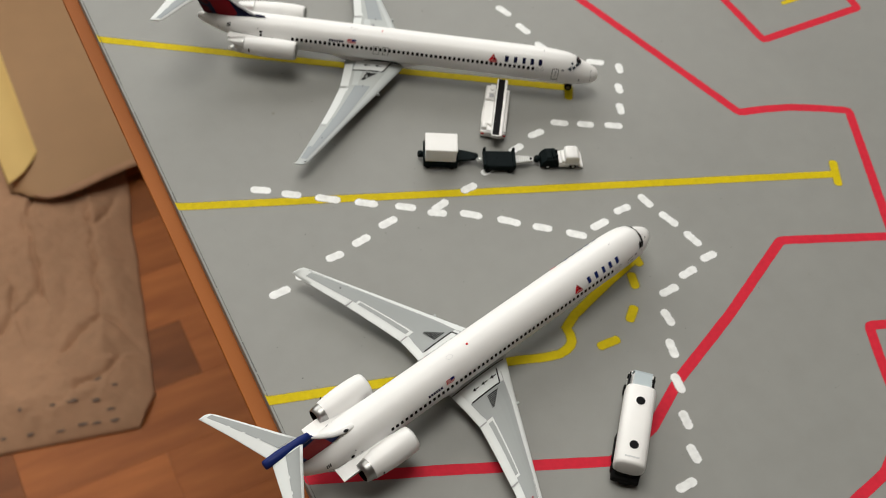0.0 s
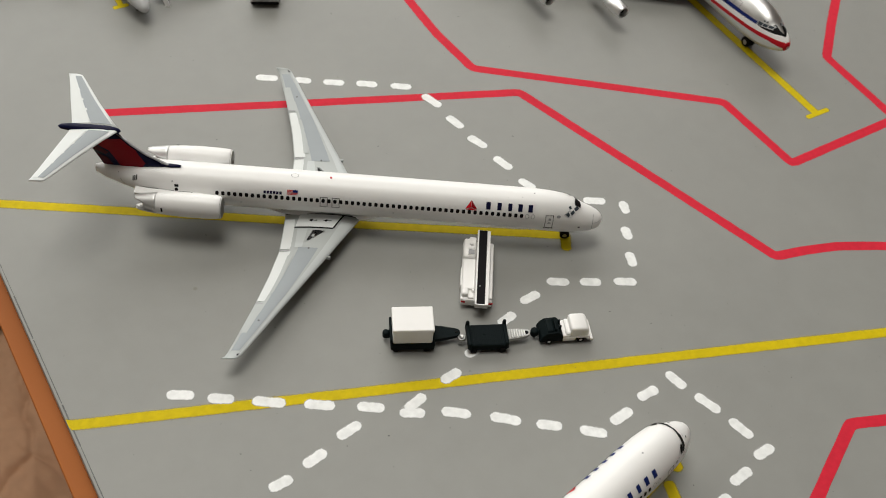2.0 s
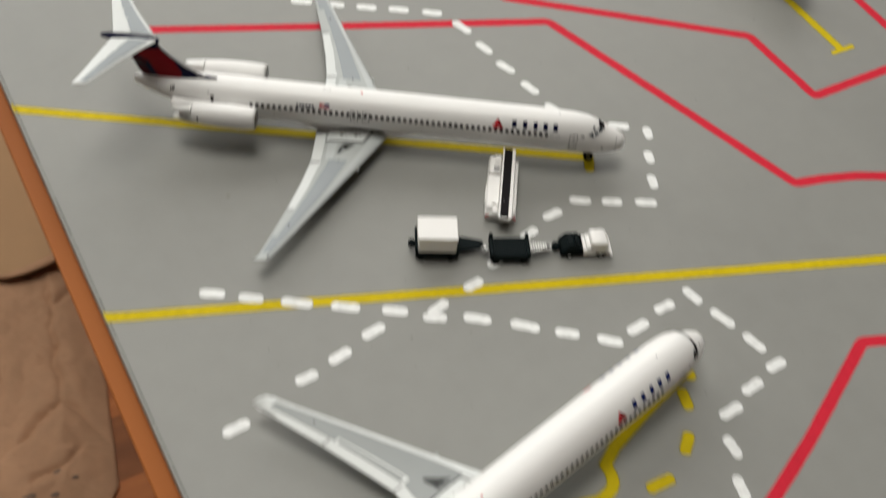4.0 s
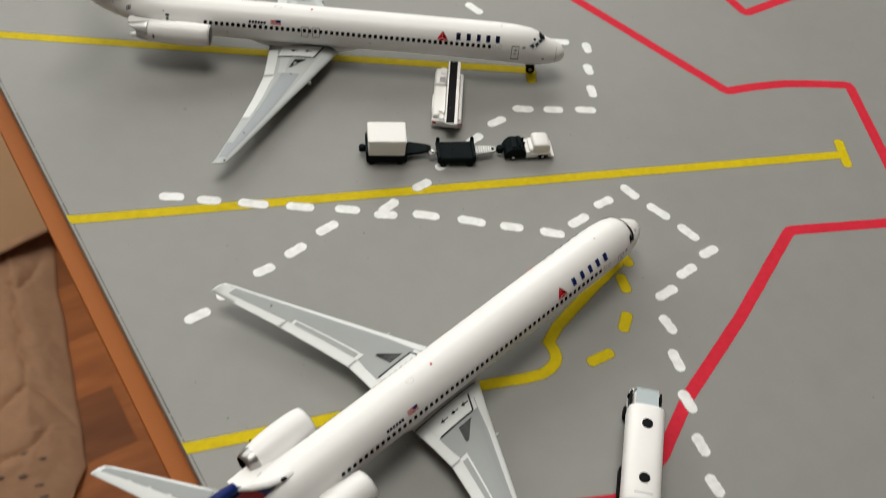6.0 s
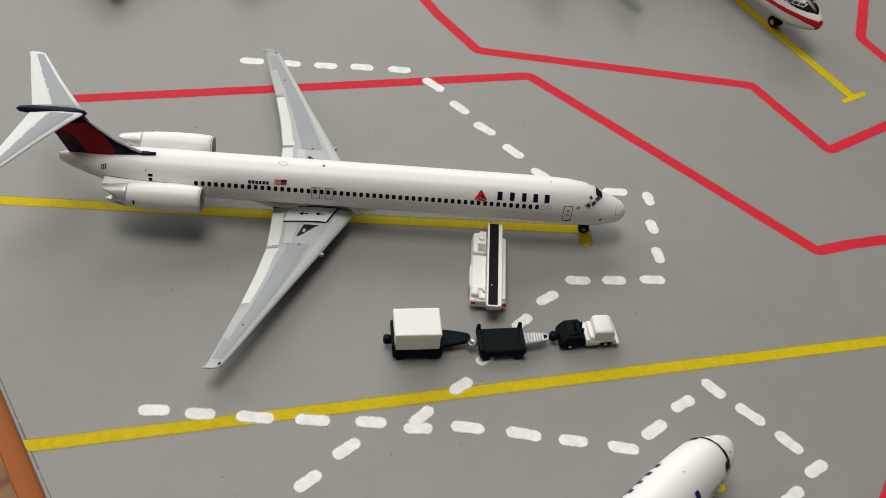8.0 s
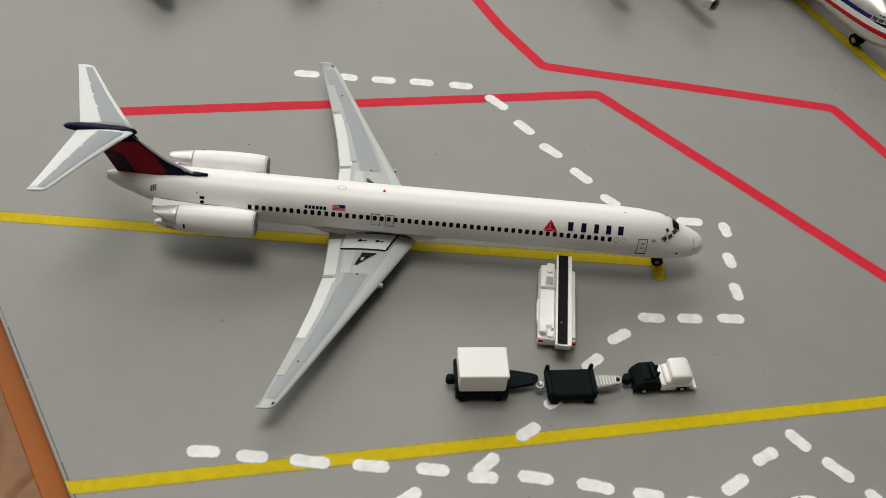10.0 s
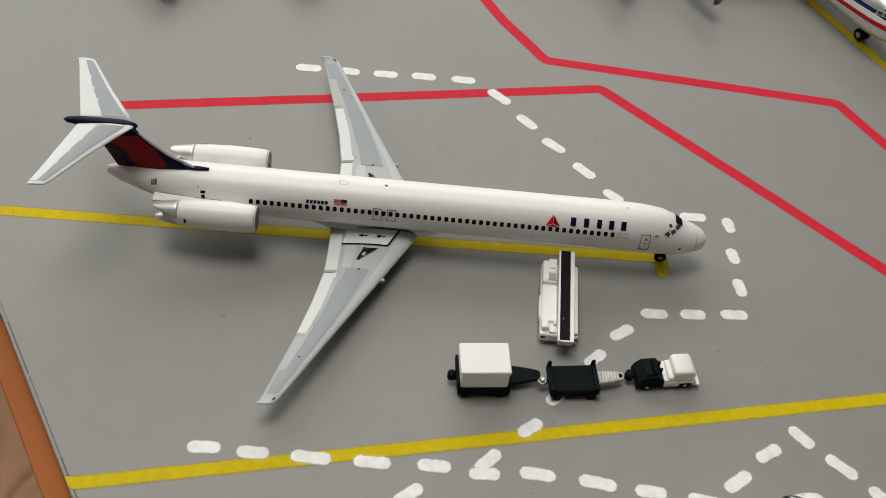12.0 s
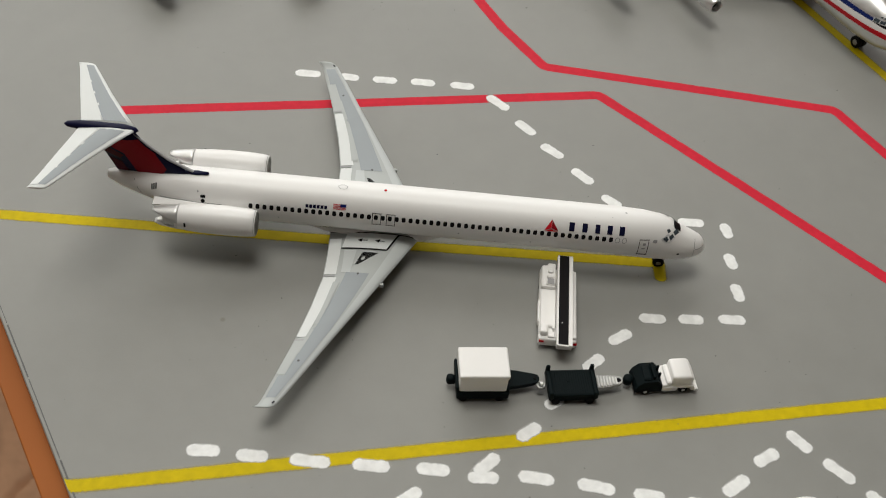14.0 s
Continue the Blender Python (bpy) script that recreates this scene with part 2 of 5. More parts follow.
def rod(bm, axis, a, b, u, v, r, n=16):
    return loft(bm, [ring(axis, a, u, v, r * 0.8, r * 0.8, n), ring(axis, a + (b - a) * 0.12, u, v, r, r, n), ring(axis, b - (b - a) * 0.12, u, v, r, r, n), ring(axis, b, u, v, r * 0.8, r * 0.8, n)])


def stick(bm, p, q, r, n=8):
    """A round bar between two points."""
    p, q = Vector(p), Vector(q)
    d = (q - p).normalized()
    u = d.orthogonal().normalized()
    w = d.cross(u)
    return loft(bm, [[c + r * (math.cos(2 * math.pi * i / n) * u + math.sin(2 * math.pi * i / n) * w) for i in range(n)] for c in (p, q)])


def sheet(bm, grid):
    """A thin skin from rows of points."""
    rows = [[V(bm, p) for p in row] for row in grid]
    for a, b in zip(rows, rows[1:]):
        for i in range(len(a) - 1):
            bm.faces.new((a[i], a[i + 1], b[i + 1], b[i]))
    return bm


# ---------------------------------------------------------------- the room
FLOOR, TURN = -740.0, 32.8
room_walls = {
    "wall_north": (-1900, 2300, 950, 1050),
    "wall_south": (-1900, 2300, -2700, -2600),
    "wall_west": (-2000, -1900, -2700, 1050),
    "wall_east": (2300, 2400, -2700, 1050),
}
openings = {"wall_north": (-1740, 500, 240, 1160)}
for name, (x0, x1, y0, y1) in room_walls.items():
    if name in openings:
        a, b, c, d = openings[name]
        bm = boxes((x0, a, y0, y1, FLOOR, 2500), (b, x1, y0, y1, FLOOR, 2500), (a, b, y0, y1, FLOOR, c), (a, b, y0, y1, d, 2500))
    else:
        bm = boxes((x0, x1, y0, y1, FLOOR, 2500))
    tagged(part(name, bm, M_WALL), "unseen plain wall closing the room, darkened to cut bounced light", "wall", kind="structure")
# unseen ceiling; its opening is made up to let the overhead fill in
tagged(part("ceiling", boxes((-2000, -950, -2700, 1050, 2500, 2600), (350, 2400, -2700, 1050, 2500, 2600), (-950, 350, -2700, -180, 2500, 2600), (-950, 350, 820, 1050, 2500, 2600)), M_WALL), "plain painted ceiling, unseen, with an opening added for the overhead fill light", "ceiling", kind="structure")
tagged(part("floor", boxes((-2000, 2400, -2700, 1050, FLOOR - 60, FLOOR - 4)), M_PARQUET), "reddish-brown hardwood parquet floor under the table", "floor", kind="structure")

# ---------------------------------------------------------------- the table and the painted board
EDGE = at(-63.6, -61.9, 0, TURN)
table = thing("table", EDGE, "orange-brown wooden table that carries the painted board", "table")
bm = bmesh.new()
box(bm, -3.7, 640, -480, 620, -4.6, -3.2, 0.35, seg=3)
box(bm, 14, 622, -462, 602, -25, -4.6)
part("tabletop", bm, M_TABLE, table)
for x, y in ((330, -420), (330, 520), (580, -420), (580, 520)):
    bm = bmesh.new()
    box(bm, x, x + 55, y, y + 55, FLOOR - 4, -25, 3)
    part("leg", bm, M_TABLE, table)

board = thing("display_board", EDGE, "grey painted board marked as an airport apron, lying on the table", "board")
bm = bmesh.new()
box(bm, 0, 560, -440, 560, -3.2, 0, 0.25)
part("panel", bm, M_BOARD, board)
bm = bmesh.new()
rng = random.Random(4)
y = -440.0
while y < 560:
    step = rng.uniform(3, 16)
    w = rng.uniform(0.05, 0.14)
    box(bm, 0.62 - w, 0.62 + w, y, y + step, 0, 0.03)
    y += step + rng.uniform(0.1, 0.5)
part("pencil_line", bm, M_PENCIL, board, "thin dark pencil line along the board's edge")

TO_BOARD = EDGE.inverted()


def stroke(name, pts, width, height, material, seed, wobble=0.06, soft=False, pinch=0.0, corner=0.0, rim_share=0.3):
    """A pen stroke with round ends and a slightly uneven edge, laid on the board."""
    rng = random.Random(seed)
    pts = [Vector(p) for p in pts]
    if corner:
        bent = [pts[0]]
        for a, p, c in zip(pts, pts[1:], pts[2:]):
            bent += [p + (a - p).normalized() * corner, p + ((a - p).normalized() + (c - p).normalized()) * corner * 0.25, p + (c - p).normalized() * corner]
        pts = bent + [pts[-1]]
    if soft:
        for _ in range(1):
            cut = [pts[0]]
            for a, c in zip(pts, pts[1:]):
                cut += [a.lerp(c, 0.25), a.lerp(c, 0.75)]
            pts = cut + [pts[-1]]
    path = [pts[0]]
    for a, b in zip(pts, pts[1:]):
        n = max(1, int((b - a).length / (0.45 if pinch else 2.2)))
        path += [a.lerp(b, i / n) for i in range(1, n + 1)]
    full = width / 2
    half = full
    tilt = rng.uniform(-1, 1)
    left, right = [], []
    for i, p in enumerate(path):
        k = i / (len(path) - 1)
        half = full * (1 - pinch * math.sin(math.pi * k) ** 2 * (0.6 + 0.4 * tilt) + 0.5 * pinch * tilt * (k - 0.5))
        d0 = (p - path[i - 1]).normalized() if i else (path[1] - p).normalized()
        d1 = (path[i + 1] - p).normalized() if i + 1 < len(path) else d0
        d = (d0 + d1).normalized()
        nrm = Vector((-d.y, d.x))
        mitre = min(1 / max(nrm.dot(Vector((-d0.y, d0.x))), 0.5), 1.6)
        left.append(p + nrm * half * mitre * (1 + rng.uniform(-wobble, wobble)))
        right.append(p - nrm * half * mitre * (1 + rng.uniform(-wobble, wobble)))
    caps = []
    for p, d in ((path[-1], (path[-1] - path[-2]).normalized()), (path[0], (path[0] - path[1]).normalized())):
        nrm = Vector((-d.y, d.x))
        half = full * (1 + 0.25 * pinch * tilt * (1 if p is path[-1] else -1))
        caps.append([p + (nrm * math.cos(a) + d * math.sin(a) * (0.95 if pinch else 0.75)) * half * (1 + rng.uniform(-wobble, wobble)) for a in (0.6, 1.1, 1.57, 2.04, 2.55)])
    outline = left + caps[0] + right[::-1] + caps[1]
    spine = path + [path[-1]] * 5 + path[::-1] + [path[0]] * 5
    bm = bmesh.new()
    cover = bm.verts.layers.float.new("cover")
    rim = [V(bm, (p.x, p.y, height * 0.8)) for p in outline]
    hi = [V(bm, (p.x, p.y, height)) for p in (o.lerp(c, rim_share) for o, c in zip(outline, spine))]
    for v in hi:
        v[cover] = 1.0
    nl, nc = len(left), 5
    n = len(outline)
    for i in range(n):
        bm.faces.new((rim[i], rim[(i + 1) % n], hi[(i + 1) % n], hi[i]))
    for i in range(nl - 1):
        j = nl + nc + (nl - 1 - i)
        bm.faces.new((hi[i], hi[j], hi[j - 1], hi[i + 1]))
    bm.faces.new([hi[nl - 1], hi[nl + nc]] + [hi[nl + k] for k in range(nc - 1, -1, -1)])
    bm.faces.new([hi[nl + nc + nl - 1]] + [hi[0]] + [hi[k] for k in range(n - 1, n - 1 - nc, -1)])
    bmesh.ops.recalc_face_normals(bm, faces=bm.faces)
    if sum(f.normal.z for f in bm.faces) < 0:
        bmesh.ops.reverse_faces(bm, faces=bm.faces)
    for v in bm.verts:
        v.co = TO_BOARD @ v.co
        v.co.x = max(v.co.x, 0.00012)
    return part(name, bm, material, board)


RED_LINES = [
    [(-77.6, 19.0), (-36.3, 27.0), (18.4, 37.9), (46.3, 14.6), (73.2, -8.2), (80.0, -5.8), (87.4, -3.9), (95, -3.0), (103.0, -2.4), (109.2, -43.7), (80.9, -49.4), (67.2, -73.1), (55.1, -91.7), (49.0, -104.6), (41.0, -113.4), (5.1, -120.3), (-26, -126.8)],
    [(-26, 96), (-14.3, 77.6), (-2.2, 57.5), (7.1, 45.3), (38.3, 42.9), (68.2, 40.5), (81.7, 21.0), (110.5, 39.6), (97.6, 61.2), (101.6, 75.5), (106.8, 92), (118, 120)],
    [(170, -57), (108.1, -69.2), (99.9, -71.2), (101.0, -78), (104.8, -95.5), (98.6, -108.5), (84, -123)],
]
for i, line in enumerate(RED_LINES):
    stroke("red_line", line, 2.6, 0.02 + 0.002 * i, M_RED, i, 0.035, False, 0.0, 1.0, 0.2)
YELLOW_LINES = [
    [(-98.5, -10.5), (-16.1, -8.4), (28.0, -6.9)],
    [(27.8, -7.4), (27.9, -10.4)],
    [(-65, -62.1), (97.0, -25.7)],
    [(96.7, -21.9), (97.3, -28.8)],
    [(-35, -110.2), (-6.7, -101.0), (17.2, -92.5), (27.7, -89.8), (30.7, -87.2), (31.2, -84.5), (29.3, -81.2), (38.2, -69.2), (44.4, -61.6)],
    [(45.6, -60.2), (46.4, -61.6)],
    [(44.5, -65.2), (45.4, -68.2)],
    [(45.1, -74.4), (44.2, -77.6)],
    [(37.6, -85.7), (41.2, -83.5)],
    [(46, 110), (63.6, 82.6), (90.8, 39.1)],
    [(88.5, 37.5), (93.7, 40.8)],
    [(-106, 100), (-80.6, 58.2)],
    [(-81.8, 57.0), (-79.2, 58.5)],
]
for i, line in enumerate(YELLOW_LINES):
    stroke("yellow_line", line, 1.8 if i > 9 else 2.8, 0.03 + 0.0015 * i, M_YELLOW, 20 + i, 0.04, i == 4, rim_share=0.5)
DASHES_FAR = [
    (-43.5, 35.6, -39.4, 35.7), (-34.5, 35.9, -31.6, 35.7), (-27.7, 35.9, -23.8, 36.0), (-19.9, 36.4, -16.0, 36.4), (-11.8, 36.5, -7.9, 36.5),
    (-4.1, 33.8, -0.6, 30.9), (1.9, 27.0, 4.8, 24.3), (7.0, 20.9, 10.3, 18.4), (12.9, 14.8, 16.0, 12.1), (18.5, 8.4, 21.1, 6.4),
    (32.7, 3.9, 36.6, 4.0), (40.9, 4.0, 41.5, 1.4), (40.9, -3.6, 41.5, -6.2), (41.3, -10.8, 41.9, -13.7), (38.0, -18.6, 41.7, -18.4),
    (30.9, -19.4, 34.3, -19.2), (24.0, -20.0, 27.6, -19.8), (18.5, -25.7, 21.4, -23.6), (14.0, -31.7, 16.4, -29.3), (7.6, -39.8, 9.6, -38.2), (3.2, -46.2, 5.8, -44.0),
]
DASHES_MID = [
    (-47.1, -53.8, -43.2, -53.6), (-39.6, -53.9, -35.8, -53.8), (-31.4, -53.8, -26.4, -53.9), (-21.9, -53.7, -17.3, -53.7), (-12.1, -53.4, -8.1, -53.4),
    (-4.3, -54.1, -0.6, -53.9), (-3.3, -53.1, -0.6, -50.2), (3.5, -53.1, 7.9, -53.4), (12.6, -53.5, 17.3, -54.1), (21.2, -54.4, 24.9, -54.6),
    (29.3, -55.0, 33.3, -55.5), (35.2, -52.7, 38.4, -50.1), (40.7, -46.9, 43.7, -44.8), (46.7, -41.0, 49.3, -43.6), (51.9, -45.7, 55.4, -48.5), (57.9, -50.8, 60.9, -53.7),
]
DASHES_NEAR = [
    (-15.2, -60.0, -12.2, -57.3), (-20.6, -66.2, -17.8, -63.6), (-26.0, -71.3, -23.2, -69.4), (-32.0, -77.4, -29.6, -75.8), (-36.9, -83.3, -33.6, -80.9),
    (61.6, -58.0, 64.5, -55.9), (56.4, -63.8, 59.5, -61.1), (51.6, -69.6, 55.0, -67.0), (52.0, -74.3, 53.8, -77.4), (53.0, -82.1, 54.4, -85.9),
    (54.0, -91.0, 55.7, -94.6), (55.6, -100.0, 57.0, -103.3), (57.0, -107.9, 58.6, -111.0), (54.4, -118.0, 57.6, -115.7), (52.5, -124.5, 51.8, -128.0),
]
for i, (x0, y0, x1, y1) in enumerate(DASHES_FAR + DASHES_MID + DASHES_NEAR):
    q = 0.42 / math.hypot(x1 - x0, y1 - y0)
    x0, y0, x1, y1 = x0 + (x1 - x0) * q, y0 + (y1 - y0) * q, x1 - (x1 - x0) * q, y1 - (y1 - y0) * q
    stroke("white_dash", [(x0, y0), ((x0 + x1) / 2, (y0 + y1) / 2), (x1, y1)], 2.6, 0.055 + 0.0007 * i, M_CHALK, 60 + i, 0.06, False, 0.08, rim_share=0.42)


# ---------------------------------------------------------------- airliner models
def lerp_table(table, s):
    for (a, *p), (b, *q) in zip(table, table[1:]):
        if s <= b:
            k = max(0.0, (s - a) / (b - a))
            return [u + (v - u) * k for u, v in zip(p, q)]
    return list(table[-1][1:])


class Hull:
    """A fuselage along -x from its nose: rows of distance, top, bottom and half width."""

    def __init__(self, table):
        self.table = table

    def point(self, s, a, off=0.0):
        top, bottom, half = lerp_table(self.table, s)
        c, h = (top + bottom) / 2, (top - bottom) / 2
        return (-s, -(half + off) * math.cos(a), c + (h + off) * math.sin(a))

    def angle(self, s, z):
        top, bottom, _ = lerp_table(self.table, s)
        c, h = (top + bottom) / 2, (top - bottom) / 2
        return math.asin(max(-1, min(1, (z - c) / h)))

    def skin(self, rows):
        bm = bmesh.new()
        return loft(bm, [[self.point(s, 2 * math.pi * i / 40) for i in range(40)] for s in rows])

    def patch(self, outline, side=1, off=0.05, steps=1):
        """A print on the hull's side from an outline of (distance, height), as a thin raised skin; side -1: the far side."""
        bm = bmesh.new()
        if steps > 1:
            # large prints follow the hull: rings of points from the middle out
            line = [(s, self.angle(s, z)) for s, z in outline]
            line = [(a[0] + (b[0] - a[0]) * k / 3, a[1] + (b[1] - a[1]) * k / 3) for a, b in zip(line, line[1:] + line[:1]) for k in range(3)]
            ms, ma = sum(a for a, _ in line) / len(line), sum(b for _, b in line) / len(line)
            rings = []
            for k in range(1, steps + 1):
                pts = [self.point(ms + (a - ms) * k / steps, ma + (b - ma) * k / steps, off) for a, b in line]
                rings.append([V(bm, (x, y * side, z)) for x, y, z in pts])
            faces = [bm.faces.new(rings[0])]
            for inner, outer in zip(rings, rings[1:]):
                for i in range(len(line)):
                    j = (i + 1) % len(line)
                    faces.append(bm.faces.new((inner[i], outer[i], outer[j], inner[j])))
        else:
            faces = [bm.faces.new([V(bm, (x, y * side, z)) for x, y, z in (self.point(s, self.angle(s, z), off) for s, z in outline)])]
        for f in faces:
            f.normal_update()
            if f.normal.y * side > 0:
                f.normal_flip()
        return bm

    def strip(self, s0, s1, z0, z1, side=1, off=0.05, ns=2, nz=4):
        bm = bmesh.new()
        rows = []
        for i in range(ns + 1):
            s = s0 + (s1 - s0) * i / ns
            rows.append([(p[0], p[1] * side, p[2]) for p in (self.point(s, self.angle(s, z0 + (z1 - z0) * j / nz), off) for j in range(nz + 1))])
        sheet(bm, rows)
        bmesh.ops.recalc_face_normals(bm, faces=bm.faces)
        return bm


JET = Hull([
    (0.0, 6.25, 5.55, 0.35), (0.25, 6.9, 4.95, 0.95), (0.8, 7.5, 4.5, 1.5), (1.6, 8.0, 4.1, 2.0), (3.0, 8.65, 3.65, 2.6), (4.6, 9.3, 3.3, 3.05), (5.6, 9.9, 3.15, 3.3),
    (7.2, 10.95, 3.0, 3.6), (9.0, 11.5, 3.0, 3.85), (12, 11.9, 3.2, 4.08), (16, 12.05, 3.4, 4.2), (24, 12.05, 3.6, 4.2), (82, 12.05, 3.6, 4.2), (87, 12.05, 4.0, 4.1),
    (92, 12.0, 4.9, 3.65), (97, 11.7, 6.7, 2.8), (101, 11.3, 8.2, 1.75), (103.3, 10.9, 9.3, 0.7),
])
JET_WIDE = Hull([(1.3 + s * 0.8375 if s < 8 else s, top + 0.3 + 0.6 * min(1, s / 8), bottom + 0.3, half * (1 + 0.10 * min(1, s / 8))) for s, top, bottom, half in JET.table[:15]] + [(95.5, 12.5, 7.0, 2.9), (98.2, 12.1, 8.5, 1.8), (99.6, 11.6, 9.6, 0.7)])
JET_BLUNT = Hull([(0.55, 6.55, 5.25, 0.62), (0.68, 6.95, 4.85, 1.02), (1.0, 7.4, 4.48, 1.5), (1.6, 7.95, 4.1, 2.0)] + JET.table[4:])
JET_ROWS = [0, 0.1, 0.25, 0.5, 0.8, 1.2, 1.6, 2.2, 3, 3.8, 4.6, 5.1, 5.6, 6.4, 7.2, 8, 9, 10.5, 12, 14, 16, 20, 24, 30, 40, 50, 60, 70, 82, 84.5, 87, 89.5, 92, 94.5, 97, 99, 101, 102.3, 103.1, 103.3]


def rounded(s, z, w, h, n=8, power=0.6):
    out = []
    for i in range(n):
        a = 2 * math.pi * (i + 0.5) / n
        c, d = math.cos(a), math.sin(a)
        out.append((s + w / 2 * math.copysign(abs(c) ** power, c), z + h / 2 * math.copysign(abs(d) ** power, d)))
    return out


def blank_window(JET, s, z, side, parent):
    """A blanked-off window: a thin grey oval outline."""
    bm = bmesh.new()
    n = 12
    for i in range(n):
        quad = []
        for k, r in ((i, 0.34), (i + 1, 0.34), (i + 1, 0.42), (i, 0.42)):
            a = 2 * math.pi * k / n
            ss, zz = s + r * math.cos(a), z + r * 1.15 * math.sin(a)
            x, y, h = JET.point(ss, JET.angle(ss, zz), 0.05)
            quad.append(V(bm, (x, y * side, h)))
        bm.faces.new(quad)
    bmesh.ops.recalc_face_normals(bm, faces=bm.faces)
    return part("blank_window", bm, M_SEAM, parent)


class Wing:
    """A wing from rows of span, leading edge, trailing edge, height and thickness; side 1 is the model's right (-y)."""

    def __init__(self, rows, side):
        self.rows, self.side = rows, side

    def point(self, lat, c, up=True, off=0.0):
        le, te, z, th = lerp_table(self.rows, lat)
        shape = 2.6 * (math.sqrt(max(c, 0)) * (1 - c)) * (0.62 if up else 0.38)
        return (-(le + (te - le) * c), -lat * self.side, z + (1 if up else -1) * (th * shape + 0.03) + off)

    def skin(self):
        bm = bmesh.new()
        cs = (0, 0.015, 0.05, 0.12, 0.25, 0.42, 0.6, 0.8, 1.0)
        rings = []
        for lat, *_ in self.rows:
            rings.append([self.point(lat, c) for c in cs] + [self.point(lat, c, False) for c in cs[::-1]])
        return loft(bm, rings)

    def patch(self, lat0, lat1, c00, c01, c10, c11, off=0.05, n=6, m=5):
        """A panel on the upper side, between chord shares c00..c01 at lat0 and c10..c11 at lat1."""
        bm = bmesh.new()
        grid = []
        for i in range(n + 1):
            k = i / n
            a, b = c00 + (c10 - c00) * k, c01 + (c11 - c01) * k
            grid.append([self.point(lat0 + (lat1 - lat0) * k, a + (b - a) * j / m, True, off) for j in range(m + 1)])
        sheet(bm, grid)
        bmesh.ops.recalc_face_normals(bm, faces=bm.faces)
        if sum(f.normal.z for f in bm.faces) < 0:
            bmesh.ops.reverse_faces(bm, faces=bm.faces)
        return bm


JET_WING = [(2.0, 49.6, 65.3, 3.2, 1.7), (4.0, 50.7, 65.3, 3.3, 1.6), (8.0, 52.7, 65.3, 3.45, 1.4), (13.2, 55.3, 65.4, 3.7, 1.2), (20, 58.8, 66.6, 4.0, 1.0), (28, 62.9, 68.5, 4.35, 0.8), (36, 66.9, 70.8, 4.7, 0.62), (38.7, 68.3, 71.6, 4.8, 0.5), (39.7, 68.9, 72.0, 4.95, 0.42), (40.2, 69.5, 72.4, 5.2, 0.34), (40.45, 70.3, 72.7, 5.4, 0.2)]
JET_STAB = [(0.3, 97.4, 106.4, 20.85, 0.85), (3, 99.5, 107.1, 20.88, 0.75), (8, 103.1, 108.5, 20.9, 0.6), (14, 107.0, 110.1, 20.95, 0.45), (15.0, 107.7, 110.5, 21.0, 0.3), (15.25, 108.3, 110.6, 21.0, 0.2)]


JET_WING_LOW = [(a * (1 + 0.012 * a / 40), b + 0.35 * a / 40, c - 0.2 * a / 40, d - 0.7 * a / 40, e) for a, b, c, d, e in JET_WING]
WIDE_WING = [(2.0, 46.8, 62.8, 3.2, 1.7), (4.0, 47.8, 62.8, 3.3, 1.6), (8.0, 50.1, 62.75, 3.45, 1.4), (13.2, 53.0, 62.9, 3.7, 1.2), (20, 56.7, 64.7, 4.0, 1.0), (28, 61.1, 67.0, 4.35, 0.8), (36, 65.5, 69.6, 4.7, 0.62), (39.4, 67.3, 70.7, 4.9, 0.5), (40.6, 68.3, 71.1, 5.3, 0.4), (40.9, 69.4, 71.2, 5.5, 0.25)]
WIDE_STAB = [(0.3, 97.0, 103.9, 21.3, 0.85), (3, 98.9, 104.8, 21.3, 0.75), (8, 102.2, 106.5, 21.3, 0.6), (14, 106.2, 108.8, 21.3, 0.45), (15.0, 107.1, 109.2, 21.3, 0.3), (15.25, 107.8, 109.3, 21.3, 0.2)]


def wheel_pair(name, parent, x, y, r, w, gap, strut_top, base=0.0):
    gear = part(name, stick(bmesh.new(), (x, y, base + r), (x, y, strut_top), 0.32), M_STEEL, parent)
    for d in (-1, 1):
        bm = bmesh.new()
        rod(bm, "y", y + d * gap - w / 2, y + d * gap + w / 2, x, base + r, r, 18)
        tyre = part("tyre", bm, M_TYRE, gear, "black rubber tyre", True)
        bm = bmesh.new()
        rod(bm, "y", y + d * (gap + w / 2 - 0.02), y + d * (gap + w / 2 + 0.05), x, base + r, r * 0.45, 12)
        part("hub", bm, M_STEEL, tyre)
    return gear


